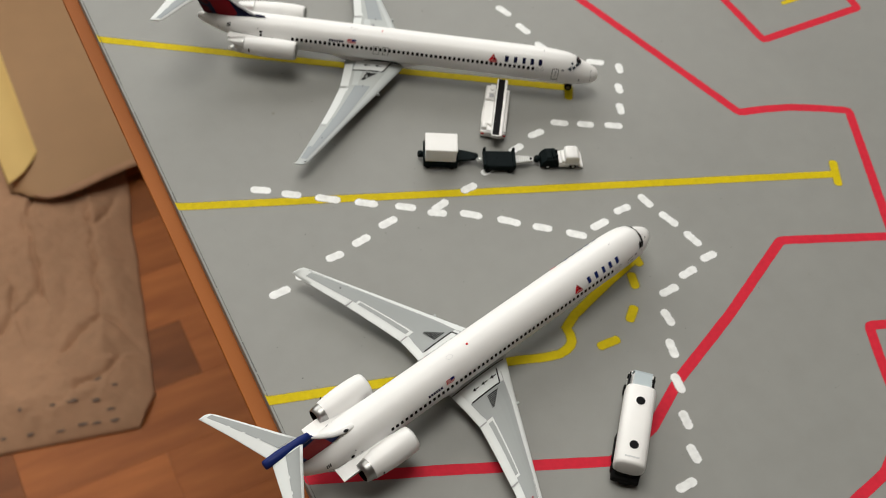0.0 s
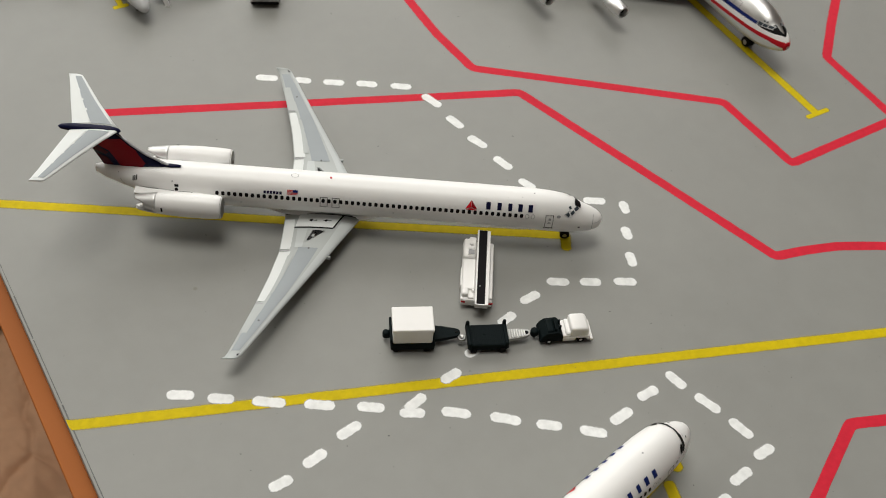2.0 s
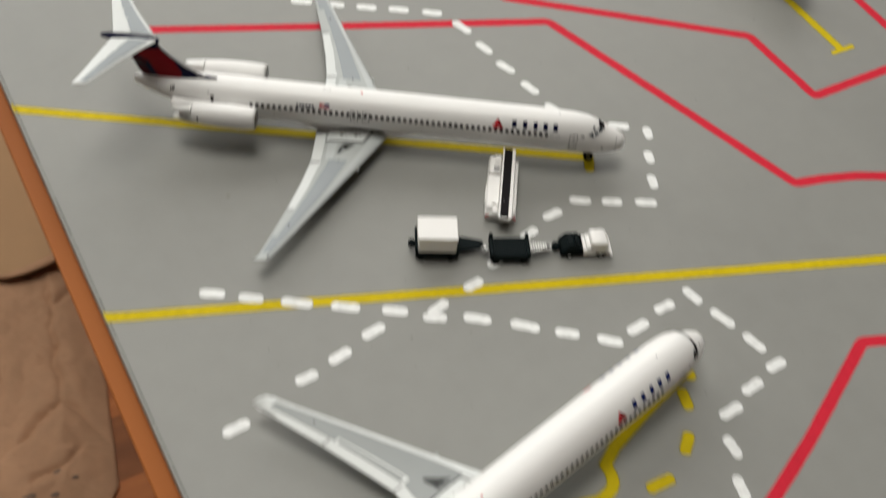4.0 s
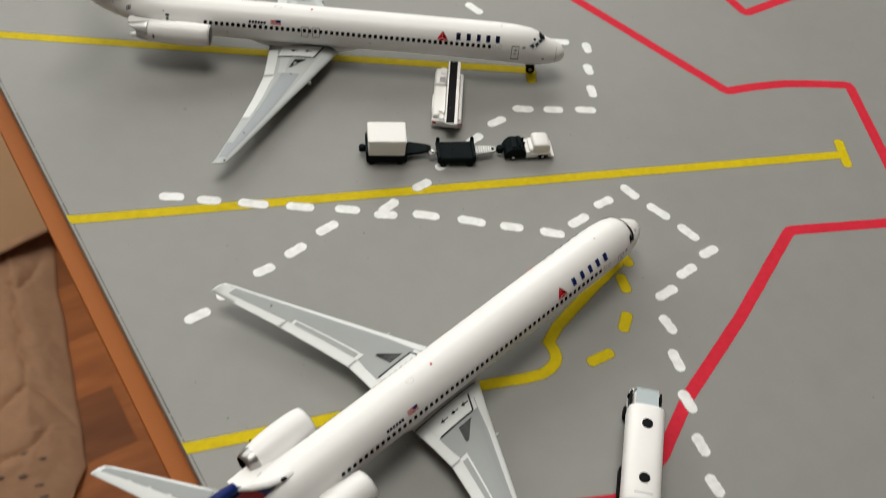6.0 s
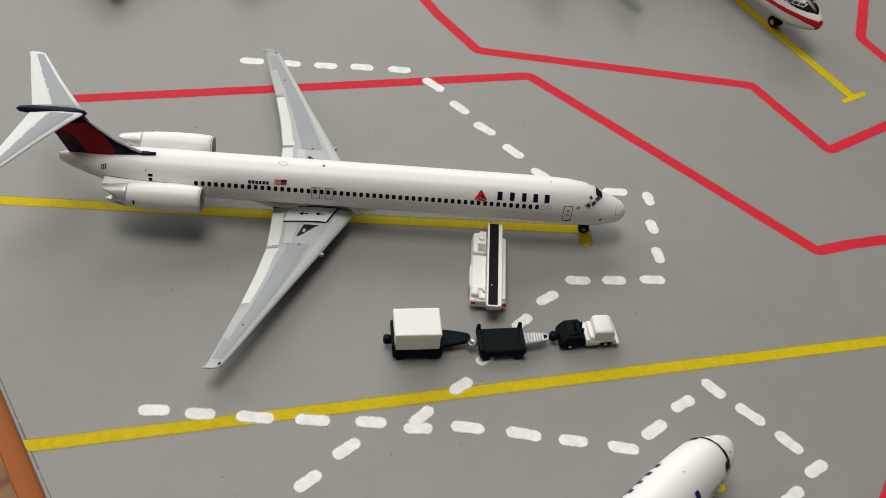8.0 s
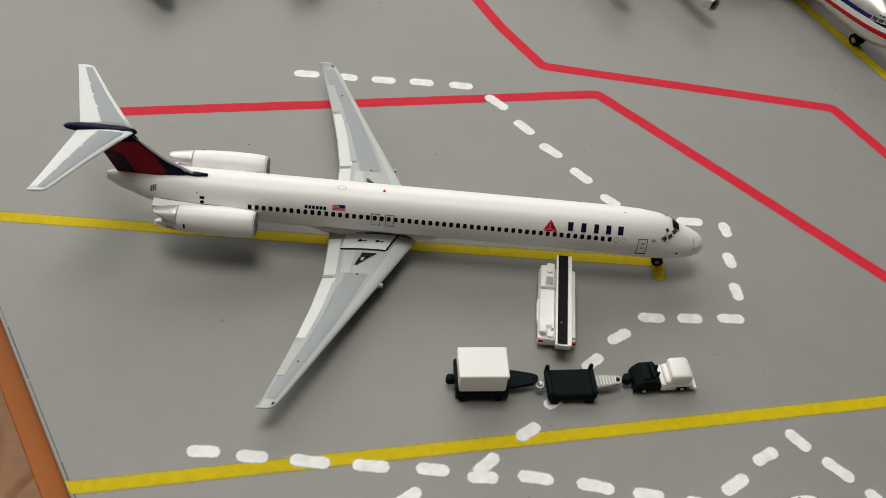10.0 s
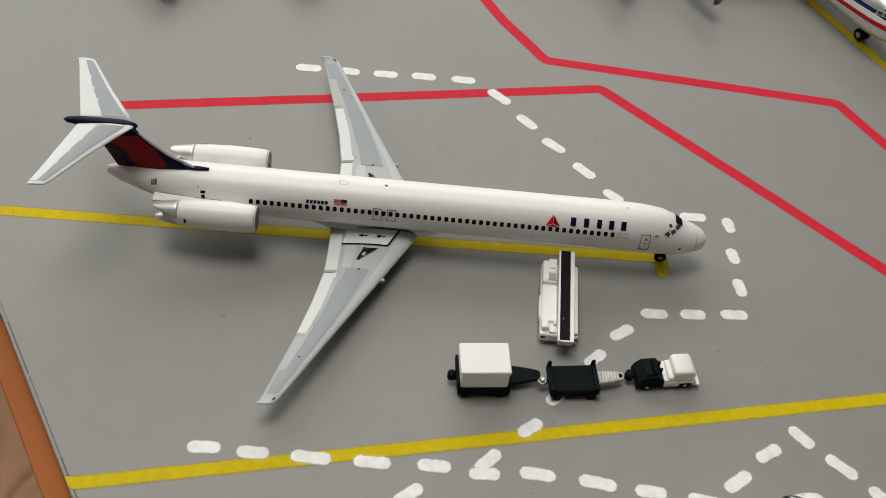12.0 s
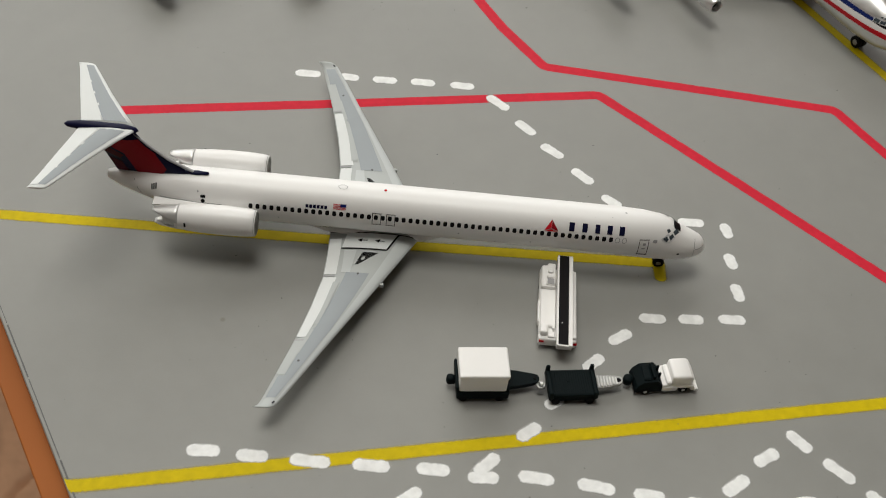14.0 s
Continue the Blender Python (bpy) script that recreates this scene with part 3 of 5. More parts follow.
def jet(m, label, worn):
    """A twin-engined, T-tailed airliner model, nose at the origin, heading along +x."""
    plane = thing("model_airliner", m @ Matrix.Diagonal((1.03 if worn else 1.014, 1, 1, 1)), label, "model plane", "twin-jet airliner models")
    blue = M_NAVY_B if worn else M_NAVY
    hull = JET_WIDE if worn else JET_BLUNT
    body = part("fuselage", hull.skin([1.3 + s * 0.8375 if worn and s < 8 else max(s, 0.55) + 0.02 * i * (not worn and s < 0.6) for i, s in enumerate(JET_ROWS) if s <= hull.table[-1][0]] + [hull.table[-1][0]] * worn), M_WHITE, plane, "glossy white enamel fuselage", True)
    # print on both sides
    n_win = 53
    for side in (1, -1):
        dz = (0.7 if side > 0 else -0.1) if worn else (0.0 if side > 0 else -1.0)
        win_z = 9.75 if worn else 9.36
        base = None
        for i in range(n_win):
            s = (17.55 if not worn else 17.8) + i * (78.7 - 17.6) / (n_win - 1)
            if base is None:
                base = w = part("cabin_window", hull.patch(rounded(40.0, win_z, 0.70, 0.86), side), M_GLASSY, body)
            else:
                w = new("cabin_window", base.data)
                w.parent = body
            w.location.x = (40.0 - s) * K
        for s in (16.42, 15.24):
            blank_window(hull, s, win_z - 0.04, side, body)
        for s in () if worn else (55.0, 57.38):
            for a, b, c, d in ((s - 0.76, s + 0.76, 9.98, 10.08), (s - 0.76, s + 0.76, 7.95, 8.07), (s - 0.76, s - 0.65, 7.95, 10.06), (s + 0.65, s + 0.76, 7.95, 10.06)):
                part("exit_outline", hull.strip(a, b, c, d, side, 0.06, 1, 6), M_PENCIL, body)
        for a, b, c, d in ((11.0, 12.66, 9.62, 9.72), (11.0, 11.1, 6.6, 9.72), (12.56, 12.66, 6.6, 9.72)):
            part("door_outline", hull.strip(a, b, c, d, side, 0.06, 2, 6), M_BLACK, body)
        part("door_sill", hull.strip(10.9, 12.75, 6.42, 6.68, side, 0.07, 2, 2), M_BLACK, body)
        part("door_window", hull.patch(rounded(11.75, 8.9, 0.55, 0.5), side, 0.08), M_SEAM, body)
        part("door_handle", hull.strip(11.5, 12.1, 7.9, 8.2, side, 0.06), M_SEAM, body)
        # five navy bars and a red triangle stand for the airline's name and mark
        for i, (s0, s1) in enumerate(((23.95, 24.85), (21.75, 22.6), (19.6, 20.4), (17.5, 18.35), (15.4, 16.3))):
            part("name_bar", hull.strip(s0, s1, 10.14 + dz, 11.24 + dz, side, 0.06, 2, 6), M_NAVY_B if worn else M_NAVY, body)
        part("mark_triangle", hull.patch([(29.0, 9.95 + dz), (27.84, 10.3 + dz), (27.84, 11.32 + dz)], side, 0.1), M_LOGO, body)
        part("mark_triangle", hull.patch([(26.6, 9.95 + dz), (27.8, 10.3 + dz), (27.8, 11.32 + dz)], side, 0.1), M_CRIMSON, body)
        part("mark_triangle", hull.patch([(28.9, 9.83 + dz), (26.7, 9.83 + dz), (27.8, 10.16 + dz)], side, 0.08), M_LOGO, body)
        # the registration as plain bars, and the flag
        for i in range(6):
            part("registration_bar", hull.strip(65.8 + i * 0.63, 66.27 + i * 0.63, 9.98 + dz, 10.45 + dz, side, 0.05), M_NAVY, body)
        for i in range(4):
            part("flag_stripe", hull.strip(62.62, 64.77, 10.1 + dz + 0.2 * i, 10.2 + dz + 0.2 * i, side, 0.05, 1, 2), M_LOGO, body)
        part("flag_canton", hull.strip(62.6, 63.6, 10.46 + dz, 10.84 + dz, side, 0.07), M_NAVY_B, body)
        for s, z, w in ((73.96, 7.5, 0.3), (43.35, 7.68, 0.3), (31.0, 7.2, 0.26), (87.56, 10.75, 0.3), (37.0, 6.2, 0.26)):
            part("port", hull.patch(rounded(s, z, w, w, 8, 1), side, 0.05), M_SEAM, body)
        if worn:
            part("vent", hull.strip(86.2, 86.6, 9.5, 9.65, side, 0.05), M_BLACK, body)
            part("vent", hull.patch(rounded(88.45, 9.75, 0.85, 0.72, 10, 1), side, 0.08), M_BLACK, body)
        else:
            part("vent", hull.strip(86.3, 87.1, 9.95, 10.35, side, 0.05), M_BLACK, body)
            part("vent", hull.patch(rounded(86.68, 9.44, 0.72, 0.68, 8, 1), side, 0.06), M_BLACK, body)
        for k in range(3):
            p0 = (93.0 if worn else 94.55) + 0.34 * k
            part("service_panel", hull.strip(p0, p0 + 0.26, 10.25 - 0.1 * k, 11.05 - 0.1 * k, side, 0.06), M_PENCIL, body)
        part("pylon_gap", hull.strip(83.5, 94.0, 9.02, 9.1, side, 0.05, 10, 1), M_PENCIL, body)
        part("port", hull.patch(rounded(5.45, 6.6, 0.5, 0.45, 8, 1), side, 0.06), M_BLACK, body)
        part("emblem", hull.patch(rounded(10.0, 9.42, 0.85, 0.6, 8, 1), side, 0.06), M_SEAM, body)
        # the cockpit panes in their pale frame
        if worn:
            panes, glass = (
                [(6.05, 10.35), (6.3, 10.85), (6.6, 11.3), (6.95, 11.2), (7.35, 10.7), (7.7, 9.95)], [(6.5, 9.7), (6.13, 10.36), (7.78, 9.9), (7.5, 9.3)],
                [(7.75, 9.95), (7.5, 10.6), (7.75, 10.95), (8.4, 10.75), (8.55, 9.6)], [(4.6, 9.1), (4.9, 9.25), (5.0, 9.1), (4.7, 8.95)],
            ), M_GLASSY
        else:
            part("window_frame", hull.patch([(9.05, 9.75), (7.95, 10.3), (6.9, 10.72), (5.5, 10.02), (5.5, 9.72), (6.5, 9.62), (7.2, 9.15), (8.0, 9.05)], side, 0.06), M_GREYWHITE, body)
            panes, glass = (
                [(6.8, 10.72), (5.62, 10.0), (5.66, 9.86), (6.62, 10.42)],
                [(6.98, 10.34), (6.22, 10.22), (5.8, 9.82), (6.58, 9.84)],
                [(7.7, 9.96), (7.08, 10.2), (6.72, 9.76), (7.3, 9.42)],
                [(8.75, 9.8), (8.04, 10.06), (7.66, 9.61), (7.97, 9.26)],
                [(8.15, 10.76), (7.72, 10.8), (7.42, 10.5), (7.8, 10.38)],
            ), M_COCKPIT
        for pts in panes:
            part("cockpit_window", hull.patch(pts, side, 0.11, 4 if worn else 1), glass, body)
        for s in (2.6,):
            part("radome_seam", hull.strip(s, s + 0.09, 4.0, 8.3, side, 0.04, 1, 14), M_SEAM, body)
        part("radome_strip", hull.strip(0.9, 2.6, 6.9, 6.98, side, 0.05, 8, 1), M_SEAM, body)
    bm = bmesh.new()
    if worn:
        grid = []
        for s_off in (0.0, 0.55):
            row = []
            for k in range(-4, 2):
                s = 6.05 + 0.035 * k * k + s_off
                row.append(hull.point(s, math.pi / 2 + k * 0.10, 0.08))
            grid.append(row)
        sheet(bm, grid)
    else:
        sheet(bm, [[(-5.5, -0.9, 9.86), (-5.42, 0, 9.9), (-5.5, 0.9, 9.86)], [(-6.75, -0.9, 10.68), (-6.7, 0, 10.74), (-6.75, 0.9, 10.68)]])
    part("windscreen", bm, M_GLASSY, body, "dark windscreen")
    roof = 12.95 if worn else 12.05
    part("beacon", loft(bmesh.new(), [ring("z", roof - 0.1, -56.3, 0.15, 0.26, 0.26, 12), ring("z", roof + 0.04, -56.3, 0.15, 0.24, 0.24, 12), ring("z", roof + 0.1, -56.3, 0.15, 0.14, 0.14, 12)]), M_LOGO, body, "small red anti-collision light", True)
    bm = bmesh.new()
    for i in range(14):
        a0, a1 = 2 * math.pi * i / 14, 2 * math.pi * (i + 1) / 14
        sheet(bm, [[((-61.1 if worn else -63.5) + r * 0.75 * math.cos(a), r * 0.5 * math.sin(a), roof + 0.05 - 0.06 * abs(math.sin(a))) for a in (a0, a1)] for r in (0.95, 1.08)])
    part("roof_fairing_ring", bm, M_GREYWHITE if worn else M_SEAM, body)
    for s, y in ((20.5, -1.2), (17.6, -0.9), (15.2, 0.2)):
        part("roof_port", loft(bmesh.new(), [ring("z", 11.3, -s, y, 0.2, 0.16, 8), ring("z", roof - 0.03 - 0.13 * y * y, -s, y, 0.2, 0.16, 8)]), M_SEAM, body)
    for side in (1, -1) if not worn else ():
        for k in range(9):
            u, v = k / 9, (k + 1) / 9
            s0_, s1_ = 74.6 - 9.6 * u, 74.6 - 9.6 * v
            z0_, z1_ = 5.7 - 1.0 * u ** 1.4, 5.7 - 1.0 * v ** 1.4
            part("root_seam", hull.patch([(s0_, z0_), (s1_, z1_), (s1_, z1_ - 0.1 - 0.22 * v), (s0_, z0_ - 0.1 - 0.22 * u)], side, 0.07), M_BLACK, body)
    # wing box under the belly
    bm = bmesh.new()
    loft(bm, [ring("x", -s, 0, 3.3, ry, rz, 20) for s, ry, rz in ((44.5, 0.4, 0.3), (47, 1.8, 0.7), (51, 3.3, 1.1), (61, 3.7, 1.1), (66, 2.6, 0.8), (70, 1.2, 0.4), (72, 0.4, 0.2))])
    part("belly_fairing", bm, M_WHITE, plane, "", True)
    for side in (1, -1):
        w = Wing(WIDE_WING if worn else JET_WING_LOW if side > 0 else JET_WING, side)
        wing = part("wing", w.skin(), M_FLAP if worn else M_WING, plane, "pale grey wing with darker grey panel", True)
        lat = 3.86 if worn else 2.78
        part("root_line", w.patch(lat, lat + 0.19, -0.0, 1.0, 0.0, 1.0, 0.09, 1, 14), M_BLACK, wing)
        if worn:
            for lat0, lat1, a, b_, c, d in ((7.9, 12.6, 0.15, 0.90, 0.13, 0.80), (12.6, 26.0, 0.13, 0.80, 0.16, 0.72), (26.0, 38.6, 0.16, 0.72, 0.24, 0.66)):
                part("wing_panel", w.patch(lat0, lat1, a, b_, c, d), M_WINGSLATE, wing, "slate grey walkway panel")
        else:
            for lat0, lat1, a, b_, c, d in ((12.2, 24.6, 0.27, 0.64, 0.20, 0.62), (24.6, 34.5, 0.20, 0.66, 0.24, 0.62), (34.5, 38.8, 0.24, 0.86, 0.30, 0.84)):
                part("wing_panel", w.patch(lat0, lat1, a, b_, c, d), M_WINGPANEL, wing, "blue-grey walkway panel")
            part("leading_edge", w.patch(4.6, 39.8, 0.004, 0.19, 0.004, 0.17, 0.03, 14, 5), M_LEADING, wing, "pale grey leading edge")
        r = 1.25 if worn else 0.0
        part("root_panel", w.patch(4.0 if worn else 2.97, 6.6 + r, 0.22, 0.80, 0.24, 0.82, 0.08), M_FLAP, wing)
        part("walkway_line", w.patch(6.5 + r, 6.8 + r, 0.235, 0.83, 0.24, 0.83, 0.11, 1, 8), M_BLACK, wing)
        part("walkway_line", w.patch(3.6 + r if worn else 2.95, 6.6 + r, 0.205, 0.228, 0.225, 0.252, 0.11, 4, 1), M_BLACK, wing)
        for c in (0.30, 0.47, 0.64) if worn else (0.37, 0.58):
            part("arrow_shaft", w.patch(4.6 + r, 4.8 + r, c - 0.045, c + 0.035, c - 0.045, c + 0.035, 0.13, 1, 1), M_BLACK, wing)
            for lat in (4.3 + r, 5.1 + r):
                part("arrow_head", w.patch(lat, 4.7 + r, c + 0.02, c + 0.022, c + 0.02, c + 0.075, 0.14, 1, 1), M_BLACK, wing)
        # a hatched triangle: its base along the walkway, its point outboard
        for k in range(8 if worn else 11):
            u = k / (8 if worn else 11)
            lat = 7.45 + r + 2.9 * u
            if worn:
                spans = ((0.31 + 0.20 * u, 0.55 + 0.02 * u),)
            else:
                a, b_ = 0.33 + 0.19 * u, 0.53 + 0.03 * u
                gap = 0.022 if 0.3 < u < 0.6 else 0.0
                spans = ((a, 0.485 - gap), (0.485 + gap, b_)) if gap else ((a, b_),)
            for a, b_ in spans:
                part("hatch_bar", w.patch(lat, lat + (0.25 if worn else 0.17), a, b_, a + 0.02 * worn, b_, 0.10, 1, 2), M_BLACK, wing)
        if worn:
            part("flap", w.patch(4.2, 12.9, 0.89, 0.995, 0.82, 0.995, 0.07), M_FLAP, wing, "white flap")
            part("flap", w.patch(13.3, 27.0, 0.81, 0.995, 0.72, 0.995, 0.07), M_FLAP, wing)
            part("aileron", w.patch(27.6, 36.5, 0.78, 0.995, 0.76, 0.995, 0.07), M_FLAP, wing)
        else:
            part("flap", w.patch(4.4, 12.7, 0.85, 0.99, 0.79, 0.985, 0.07), M_FLAP, wing, "white flap")
            part("flap", w.patch(13.4, 26.6, 0.76, 0.985, 0.71, 0.975, 0.07), M_FLAP, wing)
            part("aileron", w.patch(27.0, 34.3, 0.67, 0.975, 0.63, 0.97, 0.07), M_WING, wing)
        if worn:
            part("spoiler_frame", w.patch(13.0, 26.4, 0.66, 0.82, 0.58, 0.76, 0.09), M_FLAP, wing, "white spoiler frame")
            part("spoiler", w.patch(13.7, 25.9, 0.695, 0.80, 0.62, 0.735, 0.13), M_WINGSLATE, wing)
        else:
            part("spoiler", w.patch(14.5, 24.0, 0.67, 0.78, 0.61, 0.71, 0.10), M_WING, wing)
            part("spoiler", w.patch(25.0, 30.0, 0.62, 0.72, 0.62, 0.73, 0.10), M_WING, wing)
        if worn:
            part("slat_line", w.patch(6.0, 39.6, 0.150, 0.162, 0.150, 0.175, 0.06, 12, 1), M_SEAM, wing)
        else:
            part("tip_light", w.patch(39.5, 39.95, 0.15, 0.27, 0.15, 0.27, 0.08, 1, 1), M_BLACK, wing)
            part("inboard_panel", w.patch(7.0, 12.2, 0.62, 0.78, 0.58, 0.72, 0.06), M_LEADING, wing)
        part("flap_gap", w.patch(12.95, 13.25, 0.80, 1.0, 0.80, 1.0, 0.09, 1), M_SEAM, wing)
        part("flap_gap", w.patch(27.1, 27.4, 0.72, 1.0, 0.72, 1.0, 0.09, 1), M_SEAM, wing)
        for lat, c in ((31.5, 0.42),) if worn else ((12.4, 0.44), (31.5, 0.46)):
            x, y, z = w.point(lat, c)
            part("fuel_cap", loft(bmesh.new(), [ring("z", z - 0.1, x, y, 0.2, 0.2, 10), ring("z", z + 0.1, x, y, 0.2, 0.2, 10)]), M_CRIMSON if worn and side > 0 else M_PENCIL, wing)
        x, y, z = w.point(13.7, 0.0)
        part("leading_edge_vane", boxes((x - 0.3, x + 0.55, y - 0.25, y + 0.25, z - 0.6, z + 0.15, 0.1)), M_WING, wing)
        # tail plane
        t = Wing(WIDE_STAB if worn else JET_STAB, side)
        stab = part("tailplane", t.skin(), M_FLAP, plane, "", True)
        part("tailplane_panel", t.patch(1.0, 14.5, 0.11, 0.57, 0.17, 0.60), M_WINGSLATE if worn else M_WINGPANEL, stab)
        part("elevator", t.patch(1.0, 14.6, 0.60, 0.99, 0.58, 0.99, 0.06), M_FLAP, stab, "white elevator")
        for lat in (4.6, 7.4, 10.2):
            part("elevator_hinge", t.patch(lat, lat + 0.5, 0.54, 0.64, 0.54, 0.64, 0.09, 1, 2), M_FLAP, stab)
        # engine
        cy, cz = -(7.65 if worn else 6.75) * side, 8.15
        s0, length, fat = (76.5, 0.79, 1.18) if worn else (77.2, 1.0, 1.0)

        def cowl(rows, n=28):
            return [ring("x", -(s0 + d * length), cy, cz, r_ * fat, r_ * fat, n) for d, r_ in rows]

        nac = part("engine_nacelle", loft(bmesh.new(), cowl(((0.0, 2.02), (0.15, 2.2), (1.0, 2.36), (3.3, 2.48), (6.8, 2.5), (10.3, 2.36), (13.4, 2.06))), False), M_WHITE, plane, "", True)
        part("intake_lip", loft(bmesh.new(), cowl(((2.0, 1.72), (0.4, 1.82), (-0.05, 1.95), (0.0, 2.06), (0.3, 2.26))), False), M_STEEL, nac, "bare metal intake lip", True)
        part("fan_face", loft(bmesh.new(), cowl(((1.8, 1.75), (2.1, 1.75)), 24)), M_BLACK, nac)
        part("spinner", loft(bmesh.new(), cowl(((0.9, 0.05), (1.4, 0.4), (1.85, 0.55)), 12)), M_STEEL, nac, "", True)
        if worn:
            rows, deep, back = ((13.3, 2.04), (13.5, 2.0), (14.6, 1.86), (15.7, 1.66), (15.75, 1.52)), 14.3, 1.5
        else:
            rows, deep, back = ((13.3, 1.98), (13.7, 1.85), (14.6, 1.62), (15.4, 1.42), (15.45, 1.3)), 14.6, 1.28
        ex = part("exhaust_nozzle", loft(bmesh.new(), cowl(rows), False), M_STEEL if worn else M_SILVERPAINT, nac, "tapered bare metal nozzle", True)
        # inside of the nozzle, coloured black in place of the shade in there
        bm = bmesh.new()
        loft(bm, cowl(((rows[-1][0], back), (deep, back * 0.97), (deep, 0.02)), 24), False)
        part("exhaust_shade", bm, M_BLACK, ex, "jet pipe, blackened for the shade inside it")
        for d in () if worn else (1, -1):
            bm = bmesh.new()
            grid = []
            for i in range(9):
                u = i / 8
                row = []
                for j in range(9):
                    a_ = math.pi / 2 * d + (j / 8 - 0.5) * math.pi * 0.86 * (1 - 0.78 * u ** 1.5)
                    rr = 2.2 - 0.62 * u
                    row.append((-(s0 + 12.9 + 4.3 * u), cy + rr * math.cos(a_), cz + rr * math.sin(a_)))
                grid.append(row)
            sheet(bm, grid)
            bmesh.ops.recalc_face_normals(bm, faces=bm.faces)
            bmesh.ops.solidify(bm, geom=list(bm.faces), thickness=0.00018)
            part("reverser_door", bm, M_SILVERPAINT, nac, "pale metallic reverser shell", True)
        part("nacelle_vent", boxes((-(s0 + 11.7 * length), -(s0 + 11.4 * length), cy - side * 2.36 * fat - 0.05, cy - side * 2.36 * fat + 0.05, 8.2, 9.2)), M_BLACK, nac)
        reach = 7.1 if worn else 5.0
        bm = bmesh.new()
        loft(bm, [[(-s, -side * y_, z_) for y_, z_ in ((2.6, zc - th), (reach, zc - th * 0.8), (reach, zc + th * 0.8), (2.6, zc + th))] for s, zc, th in ((79.5, 8.6, 0.15), (82, 8.6, 0.5), (90, 8.6, 0.5), (92.6 if worn else 95.0, 8.6, 0.16))])
        part("pylon", bm, M_WHITE, plane, "flat white engine pylon")
        wheel_pair("main_gear", plane, -59.5, -6.2 * side, 1.25, 0.75, 0.65, 3.2)
    wheel_pair("nose_gear", plane, -7.4, 0, 1.02, 0.68, 0.55, 3.4)
    # fin: a swept blade of navy with red facets
    fin_rows = ((11.3, 87.4, 101.6, 0.62), (12.4, 90.0, 102.0, 0.58), (15.0, 93.2, 103.0, 0.52), (17.5, 95.8, 104.0, 0.46), (20.6, 97.9, 105.3, 0.42))

    if worn:
        fin_rows = tuple((z + 0.4, le - 1.7 - 0.9 * (z - 11.3) / 9, te - 2.0, th) for z, le, te, th in fin_rows)

    def fin_point(z, c, side, off=0.0):
        le, te, th = lerp_table(fin_rows, z)
        return (-(le + (te - le) * c), -side * (th * 2.2 * math.sqrt(max(c, 0)) * (1 - c) * 1.15 + 0.06 + off), z)

    bm = bmesh.new()
    cs = (0, 0.02, 0.07, 0.16, 0.3, 0.5, 0.75, 1.0)
    loft(bm, [[fin_point(z, c, 1) for c in cs] + [fin_point(z, c, -1) for c in cs[::-1]] for z, *_ in fin_rows])
    fin = part("fin", bm, blue, plane, "navy tail fin with red and maroon facets", True)

    def facet(pts, material, side):
        """A four-sided print on the fin's side from corners of (height, chord share), in turn."""
        (za, ca), (zb, cb), (zc, cc), (zd, cd) = pts
        grid = []
        for i in range(7):
            u = i / 6
            row = []
            for j in range(7):
                v = j / 6
                z = (za * (1 - u) + zb * u) * (1 - v) + (zd * (1 - u) + zc * u) * v
                c = (ca * (1 - u) + cb * u) * (1 - v) + (cd * (1 - u) + cc * u) * v
                row.append(fin_point(z, c, side, 0.06))
            grid.append(row)
        b2 = bmesh.new()
        sheet(b2, grid)
        bmesh.ops.recalc_face_normals(b2, faces=b2.faces)
        return part("fin_facet", b2, material, fin)

    for side in (1, -1):
        red = M_RUBY if worn else M_CRIMSON
        facet([(19.0, 0.05), (18.3, 0.97), (15.6, 0.64), (16.0, 0.04)], red, side)
        facet([(16.0, 0.05), (15.6, 0.64), (12.8, 0.70), (12.8, 0.22)], red, side)
        facet([(12.8, 0.22), (12.8, 0.70), (11.5, 0.74), (11.5, 0.44)], red, side)
        facet([(17.6, 0.97), (15.2, 0.68), (14.4, 0.80), (15.6, 0.99)], M_MAROON, side)
        facet([(14.4, 0.99), (13.6, 0.82), (11.5, 0.84), (11.5, 0.98)], M_MAROON, side)
    bm = bmesh.new()
    if worn:
        loft(bm, [ring("x", -s, 0, z, a, c, 14) for s, z, a, c in ((84.9, 12.5, 0.15, 0.1), (85.3, 12.65, 0.7, 0.35), (87.5, 13.1, 0.75, 0.5), (90.2, 14.7, 0.62, 0.5), (93.0, 17.4, 0.55, 0.45), (95.6, 20.6, 0.5, 0.4))])
        edge = part("fin_leading_edge", bm, M_WHITE, fin, "rounded white leading edge", True)
        part("air_inlet", loft(bmesh.new(), [ring("z", 13.4, -87.3, -0.5, 0.55, 0.26, 12), ring("z", 13.75, -87.5, -0.45, 0.5, 0.24, 12)]), M_BLACK, edge)
        rows = ((95.3, 21.0, 0.3), (95.5, 21.1, 0.75), (97.5, 21.2, 0.95), (101, 21.3, 1.05), (104.0, 21.3, 1.02), (105.2, 21.3, 0.9), (105.35, 21.3, 0.6))
    else:
        loft(bm, [ring("x", -s, 0, z, 0.30, 0.22, 10) for s, z in ((86.6, 11.95), (88.4, 12.1), (92.8, 14.75), (95.5, 17.3), (97.9, 20.1))])
        part("fin_leading_edge", bm, M_SEAM, fin, "", True)
        rows = ((97.0, 20.7, 0.1), (97.4, 20.75, 0.5), (99.2, 20.9, 0.8), (103, 20.8, 0.9), (106.5, 20.85, 0.8), (108.4, 20.85, 0.55), (109.0, 20.85, 0.1))
